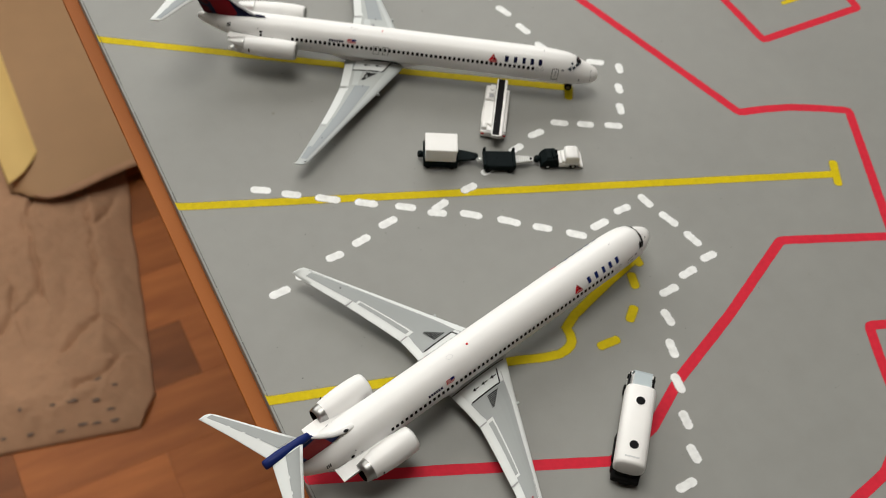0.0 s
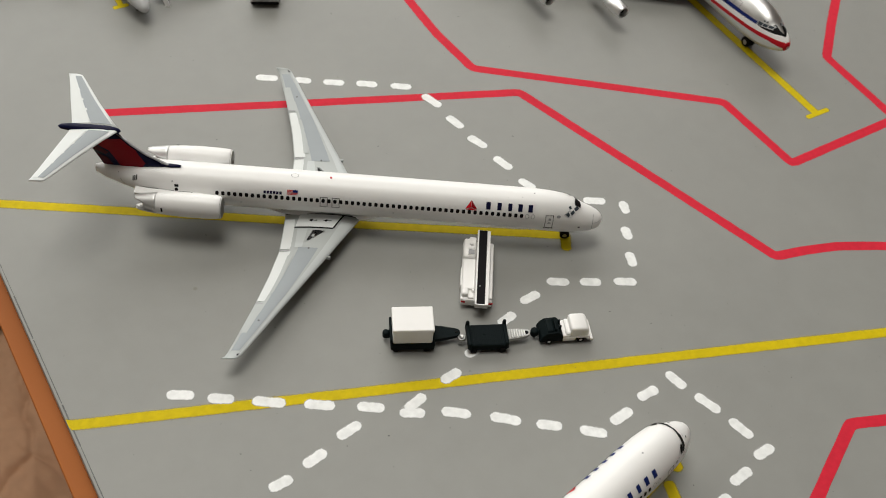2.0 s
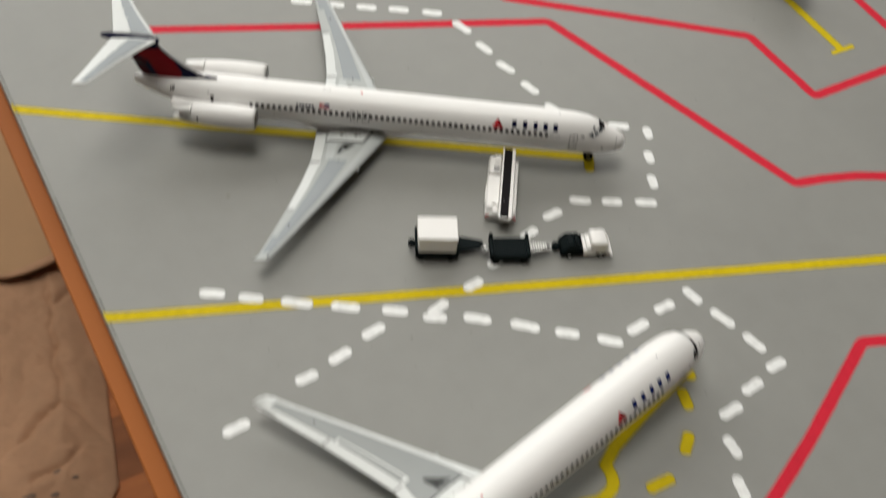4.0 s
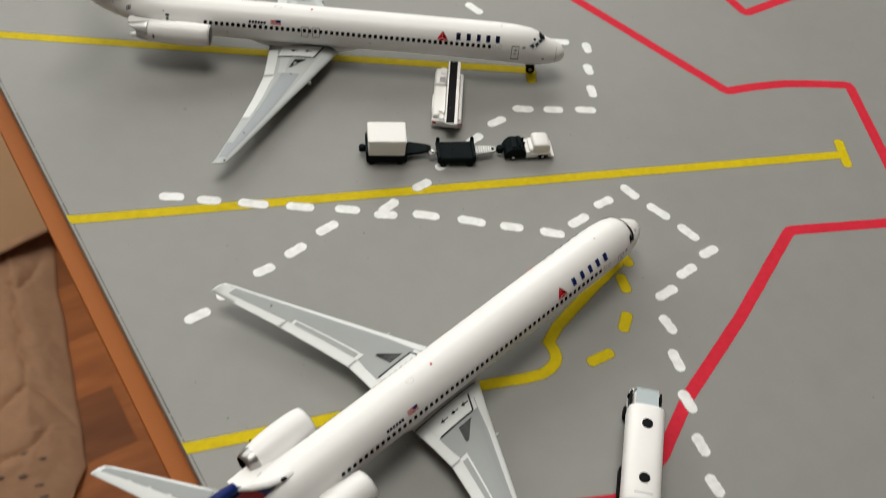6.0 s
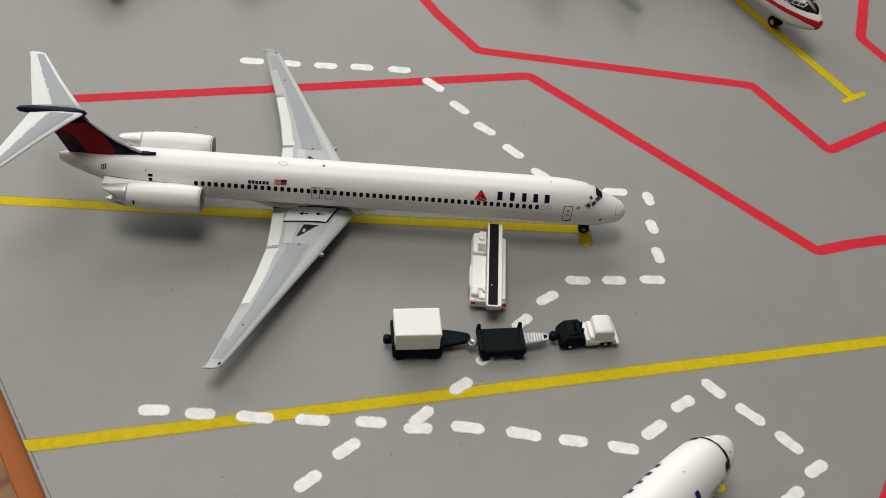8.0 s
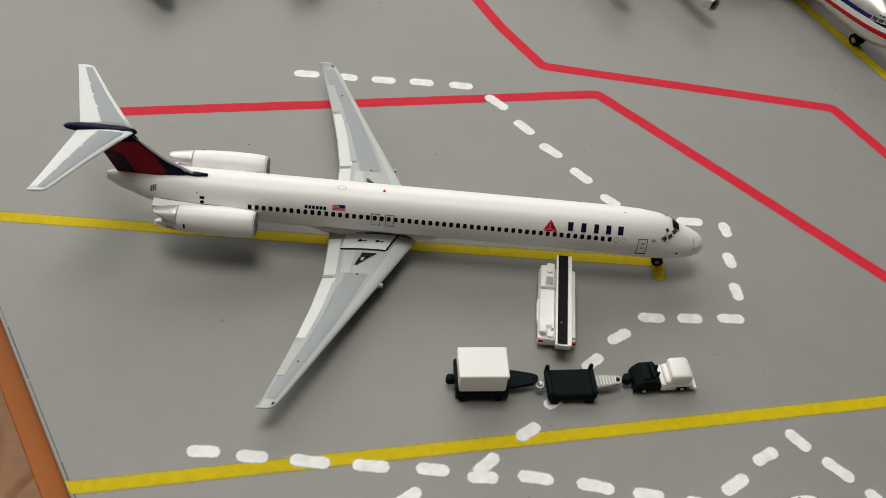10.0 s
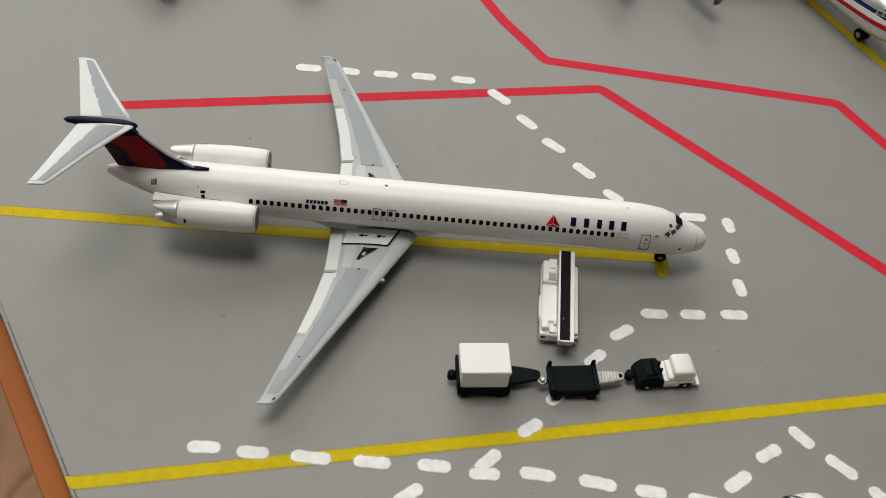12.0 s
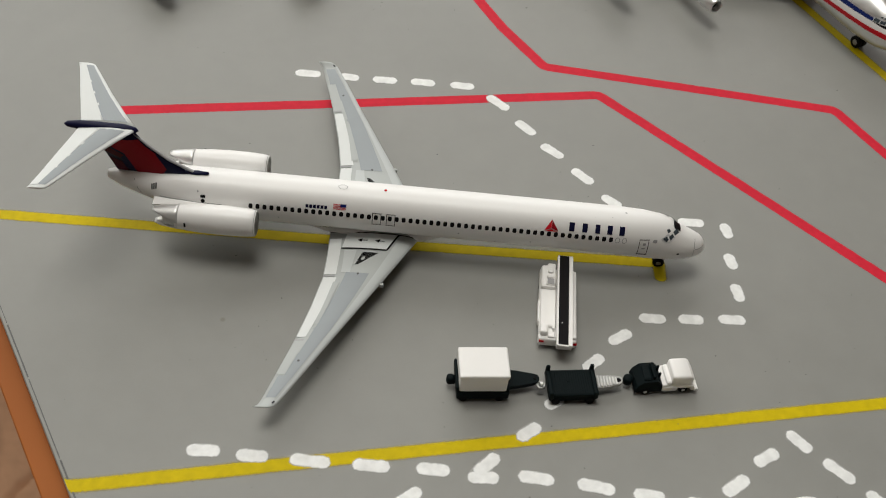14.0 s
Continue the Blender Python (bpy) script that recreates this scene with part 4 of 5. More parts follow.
        part("air_inlet", loft(bmesh.new(), [ring("x", -s, 0, 12.2, a, a * 0.55, 12) for s, a in ((86.2, 0.3), (88.2, 0.5), (91, 0.35))]), blue, plane, "", True)
    part("tail_bullet", loft(bmesh.new(), [ring("x", -s, 0, z, r_, r_ * 0.9, 16) for s, z, r_ in rows]), blue, plane, "navy bullet fairing where fin and tailplane meet", True)
    for s0, z0, s1, z1 in () if worn else ((98.5, 11.0, 97.9, 9.7), (97.9, 9.7, 97.1, 8.5), (97.1, 8.5, 95.1, 7.85), (95.1, 7.85, 90.0, 7.6)):
        part("tail_seam", hull.patch([(s0, z0), (s1, z1), (s1 - 0.1, z1 + 0.05), (s0 - 0.1, z0 + 0.05)], 1, 0.07), M_SEAM, body)
    if worn:
        rng = random.Random(9)
        for i in range(9):
            s, z = 5.5 + rng.random() * 5.5, 8.9 + rng.random() * 2.0
            part("paint_chip", hull.patch(rounded(s, z, rng.uniform(0.15, 0.4), rng.uniform(0.1, 0.2), 6, 1), 1, 0.10), M_SEAM, body)
    return plane


jet(at(34.95, -7.0, 0, 0.15), "white airliner model with red and navy tail, on the yellow line", False)
jet(at(47.76, -55.77, 0, 45.95), "white airliner model with chipped nose paint and royal blue tail", True)


# ---------------------------------------------------------------- ground vehicles by the far airliner
def hub_wheel(parent, axis, a, b, u, v, r):
    wheel = part("wheel", rod(bmesh.new(), axis, a, b, u, v, r, 16), M_TYRE, parent, "", True)
    return wheel


def belt_loader(m):
    """Length along +y (front towards the aircraft), belt raised along the middle."""
    t = thing("belt_loader", m, "white belt loader with black belt, pulled up to the fuselage", "ground vehicle")
    body = part("body", boxes((-3.55, 2.85, -7.5, 8.1, 0.6, 2.5, 0.35), (-3.4, -0.8, -5.0, 2.9, 2.3, 3.05, 0.25), (1.95, 2.75, -7.1, 7.2, 2.3, 3.0, 0.25), (-3.75, -3.3, -3.6, 1.2, 0.7, 2.2, 0.2)), M_GSEWHITE, t, "white plastic body")
    part("cab", boxes((-3.5, -0.85, 2.8, 7.9, 2.4, 3.7, 0.35, 0.12), (-2.4, -0.9, 7.3, 8.4, 2.4, 3.6, 0.3)), M_GSEWHITE, body)
    part("seat", boxes((-2.6, -1.1, 3.2, 4.7, 3.5, 4.0, 0.2), (-2.55, -1.15, 4.5, 5.2, 3.6, 4.3, 0.3)), M_GSEWHITE, body)
    part("seat_pad", boxes((-2.45, -1.25, 3.3, 4.45, 3.98, 4.08, 0.06)), M_SEAM, body, "grey seat pad")
    part("steering_column", rod(bmesh.new(), "z", 3.6, 4.1, -1.85, 6.3, 0.5, 14), M_GSEWHITE, body, "", True)
    part("engine_cover", boxes((-2.1, -0.9, -7.2, -5.9, 2.3, 2.9, 0.25), (-3.5, -2.0, -6.9, -4.7, 2.3, 3.5, 0.35, 0.15)), M_GSEWHITE, body)
    part("cover_latch", boxes((-1.4, -0.95, -5.6, -5.1, 2.4, 3.2, 0.12)), M_GSEWHITE, body)
    for x in (-3.0, 2.5):
        part("tail_lamp", boxes((x - 0.4, x + 0.4, -7.57, -7.4, 1.6, 2.05)), M_LOGO, body, "red tail lamp")

    def slab(x0, x1, y0, y1, za, zb, th):
        bm = bmesh.new()
        loft(bm, [[(x0, y, z - th), (x1, y, z - th), (x1, y, z), (x0, y, z)] for y, z in ((y0, za), (y1, zb))])
        return bm

    frame_ = part("conveyor_frame", slab(-0.75, 1.8, -9.6, 9.4, 3.88, 4.7, 1.0), M_GSEWHITE, t)
    part("belt", slab(-0.45, 1.2, -9.3, 9.3, 3.96, 4.78, 0.2), M_BELT, frame_, "black rubber belt")
    part("side_rail", slab(-0.78, -0.5, -9.65, 9.0, 4.13, 4.95, 0.5), M_GSEWHITE, frame_)
    part("side_rail", slab(1.25, 1.85, -9.65, 9.0, 4.13, 4.95, 0.5), M_GSEWHITE, frame_)
    part("belt_screw", rod(bmesh.new(), "z", 3.9, 4.16, 0.1, -5.0, 0.12, 8), M_SILVER, frame_)
    for y in (-5.3, 5.2):
        hub_wheel(t, "x", -3.5, -2.7, y, 0.9, 0.9)
        hub_wheel(t, "x", 2.0, 2.8, y, 0.9, 0.9)
    return t


belt_loader(at(9.35, -20.9, 0, -1.0))


def tow_eye(parent, x, y, z, material):
    bm = bmesh.new()
    n = 14
    rings_ = []
    for i in range(n + 1):
        a = 2 * math.pi * i / n
        rings_.append([(x + (0.62 + 0.28 * math.cos(b)) * math.cos(a), y + (0.62 + 0.28 * math.cos(b)) * math.sin(a), z + 0.3 * math.sin(b)) for b in (0, 1.26, 2.51, 3.77, 5.03)])
    loft(bm, rings_, False)
    return part("tow_eye", bm, material, parent, "", True)


def baggage_cart(m):
    t = thing("covered_baggage_cart", m, "dark baggage cart carrying a plain white covered box", "baggage cart", "baggage train")
    part("bed", boxes((-4.0, 4.5, -3.35, 2.7, 0.5, 2.3, 0.3), (-4.15, -3.65, -3.1, 2.7, 2.2, 3.5, 0.25), (4.05, 4.5, -2.9, 2.4, 2.2, 2.8, 0.2)), M_GSE, t, "dark green-black bed")
    bm = bmesh.new()
    box(bm, -3.68, 4.02, -3.1, 2.45, 2.2, 6.1, 0.4, seg=3)
    cover = part("cover", bm, M_GSEWHITE, t, "white box cover")
    part("cover_lid", boxes((-3.82, 4.16, -3.3, 2.6, 5.9, 6.7, 0.26, 0.0, 3)), M_GSEWHITE, cover)
    bm = bmesh.new()
    loft(bm, [[(x, -w - 0.25, 1.2), (x, w - 0.25, 1.2), (x, w - 0.25, 2.0), (x, -w - 0.25, 2.0)] for x, w in ((4.4, 1.7), (6.0, 1.5), (8.6, 0.95), (9.3, 0.7), (9.6, 0.35))])
    part("drawbar", bm, M_GSE, t)
    part("hitch", boxes((-5.4, -3.95, -0.9, 0.5, 1.1, 2.2, 0.3)), M_GSE, t)
    part("hitch_ball", rod(bmesh.new(), "z", 1.0, 2.5, -4.8, -0.2, 0.68, 14), M_GSE, t, "", True)
    part("hitch_pin", rod(bmesh.new(), "z", 1.0, 2.15, 8.9, -0.25, 0.3, 10), M_TYRE, t)
    for x in (-2.9, 3.0):
        hub_wheel(t, "y", -3.4, -2.8, x, 0.62, 0.62)
        hub_wheel(t, "y", 2.5, 3.05, x, 0.62, 0.62)
    return t


baggage_cart(at(-3.75, -36.85, 0, 6.5))


def flat_cart(m):
    t = thing("flat_baggage_cart", m, "empty dark flat baggage cart with raised ends and silver drawbar", "baggage cart", "baggage train")
    bed = part("bed", boxes((-3.9, 3.9, -2.45, 2.65, 0.6, 2.3, 0.3)), M_GSE, t, "dark green-black bed")
    for x in (-4.0, 3.25):
        part("end_rail", boxes((x, x + 0.8, -2.6, 2.8, 1.2, 2.8, 0.3)), M_GSE, t)
        for y, top in ((-2.7, 3.0), (2.1, 3.6)):
            part("corner_post", boxes((x - 0.05, x + 0.8, y, y + 0.8, 1.2, top, 0.28, 0.08)), M_GSE, t)
    for i in range(17):
        part("bed_rib", boxes((-3.0 + i * 0.38, -2.84 + i * 0.38, -2.1, 2.2, 2.27, 2.36, 0.03)), M_GSE, bed)
    part("bed_stud", rod(bmesh.new(), "z", 2.25, 2.5, -0.6, 0.3, 0.22, 8), M_GSE, bed)
    bm = bmesh.new()
    loft(bm, [[(x, y - w, 1.2), (x, y + w, 1.2), (x, y + w, 1.9), (x, y - w, 1.9)] for x, y, w in ((4.0, 0.3, 1.25), (6.3, 0.45, 1.1), (7.8, 0.55, 0.85), (8.3, 0.6, 0.65), (8.55, 0.62, 0.35))])
    bar = part("drawbar", bm, M_STEEL, t, "ribbed silver drawbar")
    for i in range(7):
        part("drawbar_rib", boxes((4.3 + i * 0.5, 4.62 + i * 0.5, -0.8 + i * 0.07, 1.42 - i * 0.06, 1.82, 2.14 + 0.06 * (i % 2), 0.1)), M_SILVERPAINT, bar)
    # solid black disc that stands for the shade in the drawbar's hole
    part("drawbar_hole_shade", rod(bmesh.new(), "z", 1.5, 1.96, 7.9, 0.57, 0.42, 12), M_BLACK, bar)
    eye = tow_eye(t, -4.95, 0.15, 1.5, M_STEEL)
    part("hitch_pin", rod(bmesh.new(), "z", 1.2, 2.2, -4.95, 0.15, 0.3, 10), M_SILVER, eye)
    for x in (-2.8, 2.8):
        hub_wheel(t, "y", -2.7, -2.25, x, 0.66, 0.66)
        hub_wheel(t, "y", 2.7, 3.15, x, 0.66, 0.66)
    return t


flat_cart(at(11.1, -36.5, 0, 8.0))


def tractor(m):
    """Front along +x: a white bonnet, a dark open rear."""
    t = thing("baggage_tractor", m, "small baggage tractor with white bonnet and dark rear deck", "ground vehicle", "baggage train")
    bm = bmesh.new()
    loft(bm, [[(x, -2.2, 0.7), (x, 2.2, 0.7), (x, 2.1, z), (x, -2.1, z)] for x, z in ((-4.5, 1.3), (-4.2, 2.2), (-3.2, 3.3), (-0.7, 3.4), (0.6, 1.9))])
    rear = part("rear_deck", bm, M_GSE, t, "dark green-black rear deck")
    part("engine_box", boxes((-3.3, -1.4, -1.9, 1.9, 2.7, 3.7, 0.35, 0.2)), M_GSE, rear)
    part("seat", boxes((-1.3, -0.2, -1.7, 1.7, 2.6, 3.3, 0.2), (-1.5, -1.0, -1.6, 1.6, 3.1, 4.1, 0.2)), M_GSE, rear)
    for y in (-0.9, 0.6):
        part("lever", rod(bmesh.new(), "z", 2.8, 4.3, -0.3, y, 0.24, 8), M_GSE, rear)
    bm = bmesh.new()
    loft(bm, [ring("x", x, 0, zc, w, h, 24, 0.26) for x, zc, w, h in ((1.9, 2.8, 1.9, 1.3), (2.1, 2.85, 2.1, 1.5), (2.6, 2.85, 2.2, 1.58), (5.0, 2.8, 2.2, 1.53), (5.5, 2.65, 2.1, 1.35), (5.8, 2.45, 1.9, 1.1))])
    part("bonnet", bm, M_GSEWHITE, t, "rounded white bonnet", True)
    part("front_skirt", boxes((0.3, 3.2, -2.35, 2.35, 0.6, 1.9, 0.3), (3.0, 6.2, -2.35, 2.35, 1.3, 2.0, 0.3), (5.6, 6.4, -2.35, 2.35, 0.6, 1.5, 0.25)), M_GSEWHITE, t)
    part("bumper", boxes((6.2, 6.9, -2.6, 2.6, 0.7, 1.35, 0.2)), M_GSEWHITE, t)
    part("dash", boxes((0.2, 1.4, -2.2, 2.2, 1.7, 2.3, 0.25), (1.0, 2.2, -2.1, 2.1, 1.7, 2.9, 0.45)), M_GSEWHITE, t)
    part("hitch_ball", rod(bmesh.new(), "z", 0.7, 2.3, -5.4, 0, 0.85, 14), M_GSE, t, "", True)
    for x in (-2.6, 4.3):
        for a, b in ((-2.3, -1.6), (1.6, 2.3)):
            w = hub_wheel(t, "y", a, b, x, 0.8, 0.8)
            part("hub", rod(bmesh.new(), "y", a - 0.05 if a < 0 else b - 0.04, a + 0.04 if a < 0 else b + 0.05, x, 0.8, 0.35, 10), M_SILVER, w)
    return t


tractor(at(25.4, -33.4, 0, 10.0) @ Matrix.Diagonal((0.93, 0.93, 0.95, 1)))


# ---------------------------------------------------------------- fuel truck near the other airliner
def fuel_truck(m):
    """Front along +x."""
    t = thing("fuel_truck", m, "white fuel tanker truck with two black hatches on its tank", "ground vehicle")
    prof = [(-11.7, 2.8, 2.3), (-11.4, 3.15, 2.6), (-10.9, 3.25, 2.7), (6.4, 3.25, 2.7), (6.9, 3.1, 2.5)]
    part_ = part("tank", loft(bmesh.new(), [ring("x", x, 0, 5.6, a, b, 28, 0.62) for x, a, b in prof]), M_GSEWHITE, t, "glossy white tank", True)
    for x in (-7.4, 3.0):
        part("hatch", rod(bmesh.new(), "z", 8.1, 8.42, x, 0, 0.95, 20), M_BLACK, part_, "round black hatch")
    part("tank_label", boxes((-10.3, -10.0, -1.5, 1.5, 8.2, 8.32)), M_GREYWHITE, part_)
    cab = part("cab", boxes((6.9, 12.2, -2.7, 2.7, 1.2, 4.6, 0.5), (7.0, 11.0, -2.35, 2.35, 4.3, 6.9, 0.7, 0.35)), M_GSEWHITE, t)
    bm = bmesh.new()
    loft(bm, [[(7.4, -2.0, 6.95), (7.4, 2.0, 6.95), (7.4, 2.0, 7.02), (7.4, -2.0, 7.02)], [(10.6, -1.9, 6.93), (10.6, 1.9, 6.93), (10.6, 1.9, 7.0), (10.6, -1.9, 7.0)]])
    part("roof", bm, M_PALEGLASS, cab, "pale blue-grey roof")
    bm = bmesh.new()
    loft(bm, [[(10.75, -2.0, 6.85), (10.75, 2.0, 6.85), (10.95, 2.0, 6.85), (10.95, -2.0, 6.85)], [(11.2, -2.2, 4.7), (11.2, 2.2, 4.7), (11.4, 2.2, 4.7), (11.4, -2.2, 4.7)]])
    part("windscreen", bm, M_PALEGLASS, cab)
    for y in (-2.75, 2.45):
        part("side_window", boxes((7.6, 11.0, y, y + 0.3, 3.6, 5.9, 0.05)), M_GLASSY, cab)
        part("mirror", boxes((10.2, 10.8, y - 0.25, y + 0.55, 3.8, 5.0, 0.1)), M_TYRE, cab)
    part("chassis", boxes((-12.0, 12.0, -2.3, 2.3, 1.0, 3.0, 0.3)), M_TYRE, t, "black chassis")
    part("rear_platform", boxes((-12.9, -10.8, -2.9, 2.9, 0.9, 2.6, 0.4), (-13.2, -12.5, -1.0, 1.2, 1.0, 2.2, 0.3)), M_TYRE, t)
    part("side_locker", boxes((-9.0, -3.0, 2.4, 3.3, 1.2, 3.2, 0.25)), M_TYRE, t)
    for x in (-10.0, -7.0, 8.8):
        for a, b in ((-3.1, -2.0), (2.0, 3.1)):
            hub_wheel(t, "y", a, b, x, 1.25, 1.25)
    return t


fuel_truck(at(44.35, -106.0, 0, 82.3))

# ---------------------------------------------------------------- things at the far side of the apron
LINER = Hull([
    (0.0, 6.6, 5.9, 0.35), (0.3, 7.2, 5.2, 0.95), (1.0, 7.8, 4.5, 1.55), (2.2, 8.45, 3.8, 2.25), (4.0, 9.2, 2.9, 2.95), (5.6, 9.8, 2.3, 3.4), (7.0, 10.7, 1.8, 3.7), (9.5, 11.6, 1.4, 4.05),
    (13, 12.1, 1.1, 4.3), (18, 12.3, 1.0, 4.4), (78, 12.3, 1.0, 4.4), (90, 12.2, 3.6, 3.8), (104, 11.8, 8.0, 2.2), (112, 11.5, 10.0, 0.8),
])
LINER_ROWS = [0, 0.12, 0.3, 0.6, 1, 1.6, 2.2, 3, 4, 4.8, 5.6, 6.3, 7, 8.2, 9.5, 11, 13, 15.5, 18, 30, 45, 60, 78, 84, 90, 97, 104, 109, 112]


def band(hull, s0, s1, low, high, side, off, n=60):
    """A stripe along a hull between two height lines."""
    bm = bmesh.new()
    grid = []
    for i in range(n + 1):
        s = s0 + (s1 - s0) * (i / n) ** 2
        z0, z1 = lerp_table(low, s)[0], lerp_table(high, s)[0]
        grid.append([(x, y * side, z) for x, y, z in (hull.point(s, hull.angle(s, z0 + (z1 - z0) * j / 5), off) for j in range(6))])
    sheet(bm, grid)
    bmesh.ops.recalc_face_normals(bm, faces=bm.faces)
    return bm


def four_engine_liner(m):
    t = thing("silver_airliner", m, "polished metal four-engined airliner model with red and blue stripes", "model plane")
    body = part("fuselage", LINER.skin(LINER_ROWS), M_SILVER, t, "polished bare metal fuselage", True)
    part("nose_cap", loft(bmesh.new(), [[LINER.point(s, 2 * math.pi * i / 40, 0.08) for i in range(40)] for s in (0, 0.12, 0.3, 0.5)]), M_LOGO, body, "red nose tip", True)
    for side in (1, -1):
        white_top = [(0.0, 7.0), (0.9, 7.9), (2.2, 8.35), (5.5, 8.21), (8.5, 8.4), (23, 7.4), (92, 7.4)]
        red_top = [(0.0, 6.9), (0.9, 7.4), (4.6, 7.4), (13, 6.8), (23, 6.0), (92, 6.0)]
        red_low = [(0.0, 5.7), (0.9, 6.05), (4.2, 6.4), (13, 5.75), (23, 4.9), (92, 4.9)]
        part("red_stripe", band(LINER, 0.4, 92, red_low, red_top, side, 0.06), M_LOGO, body)
        part("white_stripe", band(LINER, 0.4, 92, red_top, white_top, side, 0.06), M_WHITE, body)
        part("blue_stripe", band(LINER, 8.5, 92, white_top, [(8.5, 9.15), (23, 8.55), (92, 8.55)], side, 0.06), M_NAVY_B, body)
        part("anti_glare", band(LINER, 1.1, 8.4, white_top, [(1.1, 8.0), (2.0, 8.38), (4.0, 9.15), (5.2, 9.6), (5.7, 8.9), (8.4, 8.5)], side, 0.07), M_BLACK, body, "matt black anti-glare panel")
        part("window_frame", band(LINER, 4.6, 8.6, [(4.6, 8.75), (8.6, 8.5)], [(4.6, 9.35), (8.6, 9.45)], side, 0.10), M_GREYWHITE, body)
        for s0, s1, z0, z1 in ((4.75, 5.8, 8.85, 9.28), (6.0, 7.0, 8.75, 9.3), (7.2, 8.4, 8.65, 9.3), (6.5, 6.9, 9.65, 9.85), (7.15, 7.55, 9.65, 9.85)):
            part("cockpit_window", LINER.strip(s0, s1, z0, z1, side, 0.15, 4, 4), M_COCKPIT, body)
        for i in range(8):
            part("name_bar", LINER.strip(19.8 + i * 1.9, 20.5 + i * 1.9, 9.7, 10.7 + 0.35 * (i % 3 == 2), side, 0.06), M_LOGO, body)
        for a, b, c, d in ((15.0, 17.2, 10.3, 10.4), (15.0, 15.1, 8.4, 10.4), (17.1, 17.2, 8.4, 10.4)):
            part("door_outline", LINER.strip(a, b, c, d, side, 0.05), M_SEAM, body)
        for i in range(26):
            part("cabin_window", LINER.patch(rounded(19.5 + i * 2.0, 8.05, 0.5, 0.6), side, 0.09), M_GLASSY, body)
        w = Wing([(3.0, 30.8, 58, 3.6, 2.4), (12, 37.4, 59, 4.0, 1.9), (26, 48.2, 62.5, 4.8, 1.3), (42, 60, 69, 5.8, 0.8), (53.5, 68.5, 74, 6.5, 0.45)], side)
        wing = part("wing", w.skin(), M_WING, t, "pale grey swept wing", True)
        part("wing_panel", w.patch(7, 50, 0.25, 0.68, 0.3, 0.65), M_WINGPANEL, wing)
        for lat, s0 in ((27.0, 30.6), (41.5, 42.6)):
            bm = bmesh.new()
            loft(bm, [ring("x", -(s0 + d), -lat * side, 3.6, r, r, 20) for d, r in ((1.6, 1.1), (0.3, 1.25), (0, 1.36), (0.3, 1.55), (2.2, 1.78), (6.0, 1.76), (6.6, 1.5), (10, 1.4), (13.0, 1.0))], False)
            nac = part("engine_nacelle", bm, M_SILVER, t, "polished metal engine pod", True)
            part("fan_face", loft(bmesh.new(), [ring("x", -(s0 + 1.2), -lat * side, 3.6, 1.08, 1.08, 16), ring("x", -(s0 + 1.5), -lat * side, 3.6, 1.08, 1.08, 16)]), M_BLACK, nac)
            le, _, zw, _ = lerp_table(w.rows, lat)
            bm = bmesh.new()
            loft(bm, [[(-s, -lat * side - 0.28, za), (-s, -lat * side + 0.28, za), (-s, -lat * side + 0.22, zb), (-s, -lat * side - 0.22, zb)] for s, za, zb in ((s0 + 3.0, 4.5, 4.95), (le, 4.2, zw + 0.4), (le + 5, zw - 0.3, zw + 0.2))])
            part("pylon", bm, M_SILVER, t)
        wheel_pair("main_gear", t, -57, -8.5 * side, 1.4, 0.8, 0.9, 4.2, -1.9)
        st = Wing([(0.5, 99, 108, 11.0, 0.9), (17.5, 108.5, 112.5, 12.0, 0.4)], side)
        part("tailplane", st.skin(), M_WING, t, "", True)
    wheel_pair("nose_gear", t, -12.0, 0, 1.4, 0.9, 0.75, 3.8, -1.9)
    bm = bmesh.new()
    loft(bm, [[(-a, -th, z), (-(a + b) / 2, -th * 1.3, z), (-b, -0.05, z), (-b, 0.05, z), (-(a + b) / 2, th * 1.3, z), (-a, th, z)] for z, a, b, th in ((12.4, 90, 107, 0.4), (22, 101, 110, 0.3), (30.5, 107.5, 113, 0.2))])
    part("fin", bm, M_SILVER, t)
    return t


four_engine_liner(at(83.6, 53.2, 1.9, -58.0))

COMMUTER = Hull([
    (0.0, 5.0, 4.4, 0.3), (0.4, 5.7, 3.9, 0.9), (1.4, 6.5, 3.3, 1.5), (3.0, 7.4, 2.8, 2.1), (5.0, 8.4, 2.5, 2.75), (7.0, 9.6, 2.4, 3.3), (10, 10.7, 2.3, 3.9), (14, 11.2, 2.3, 4.2), (60, 11.2, 2.3, 4.3), (72, 10.9, 5.0, 2.8), (82, 10.6, 8.6, 0.6),
])


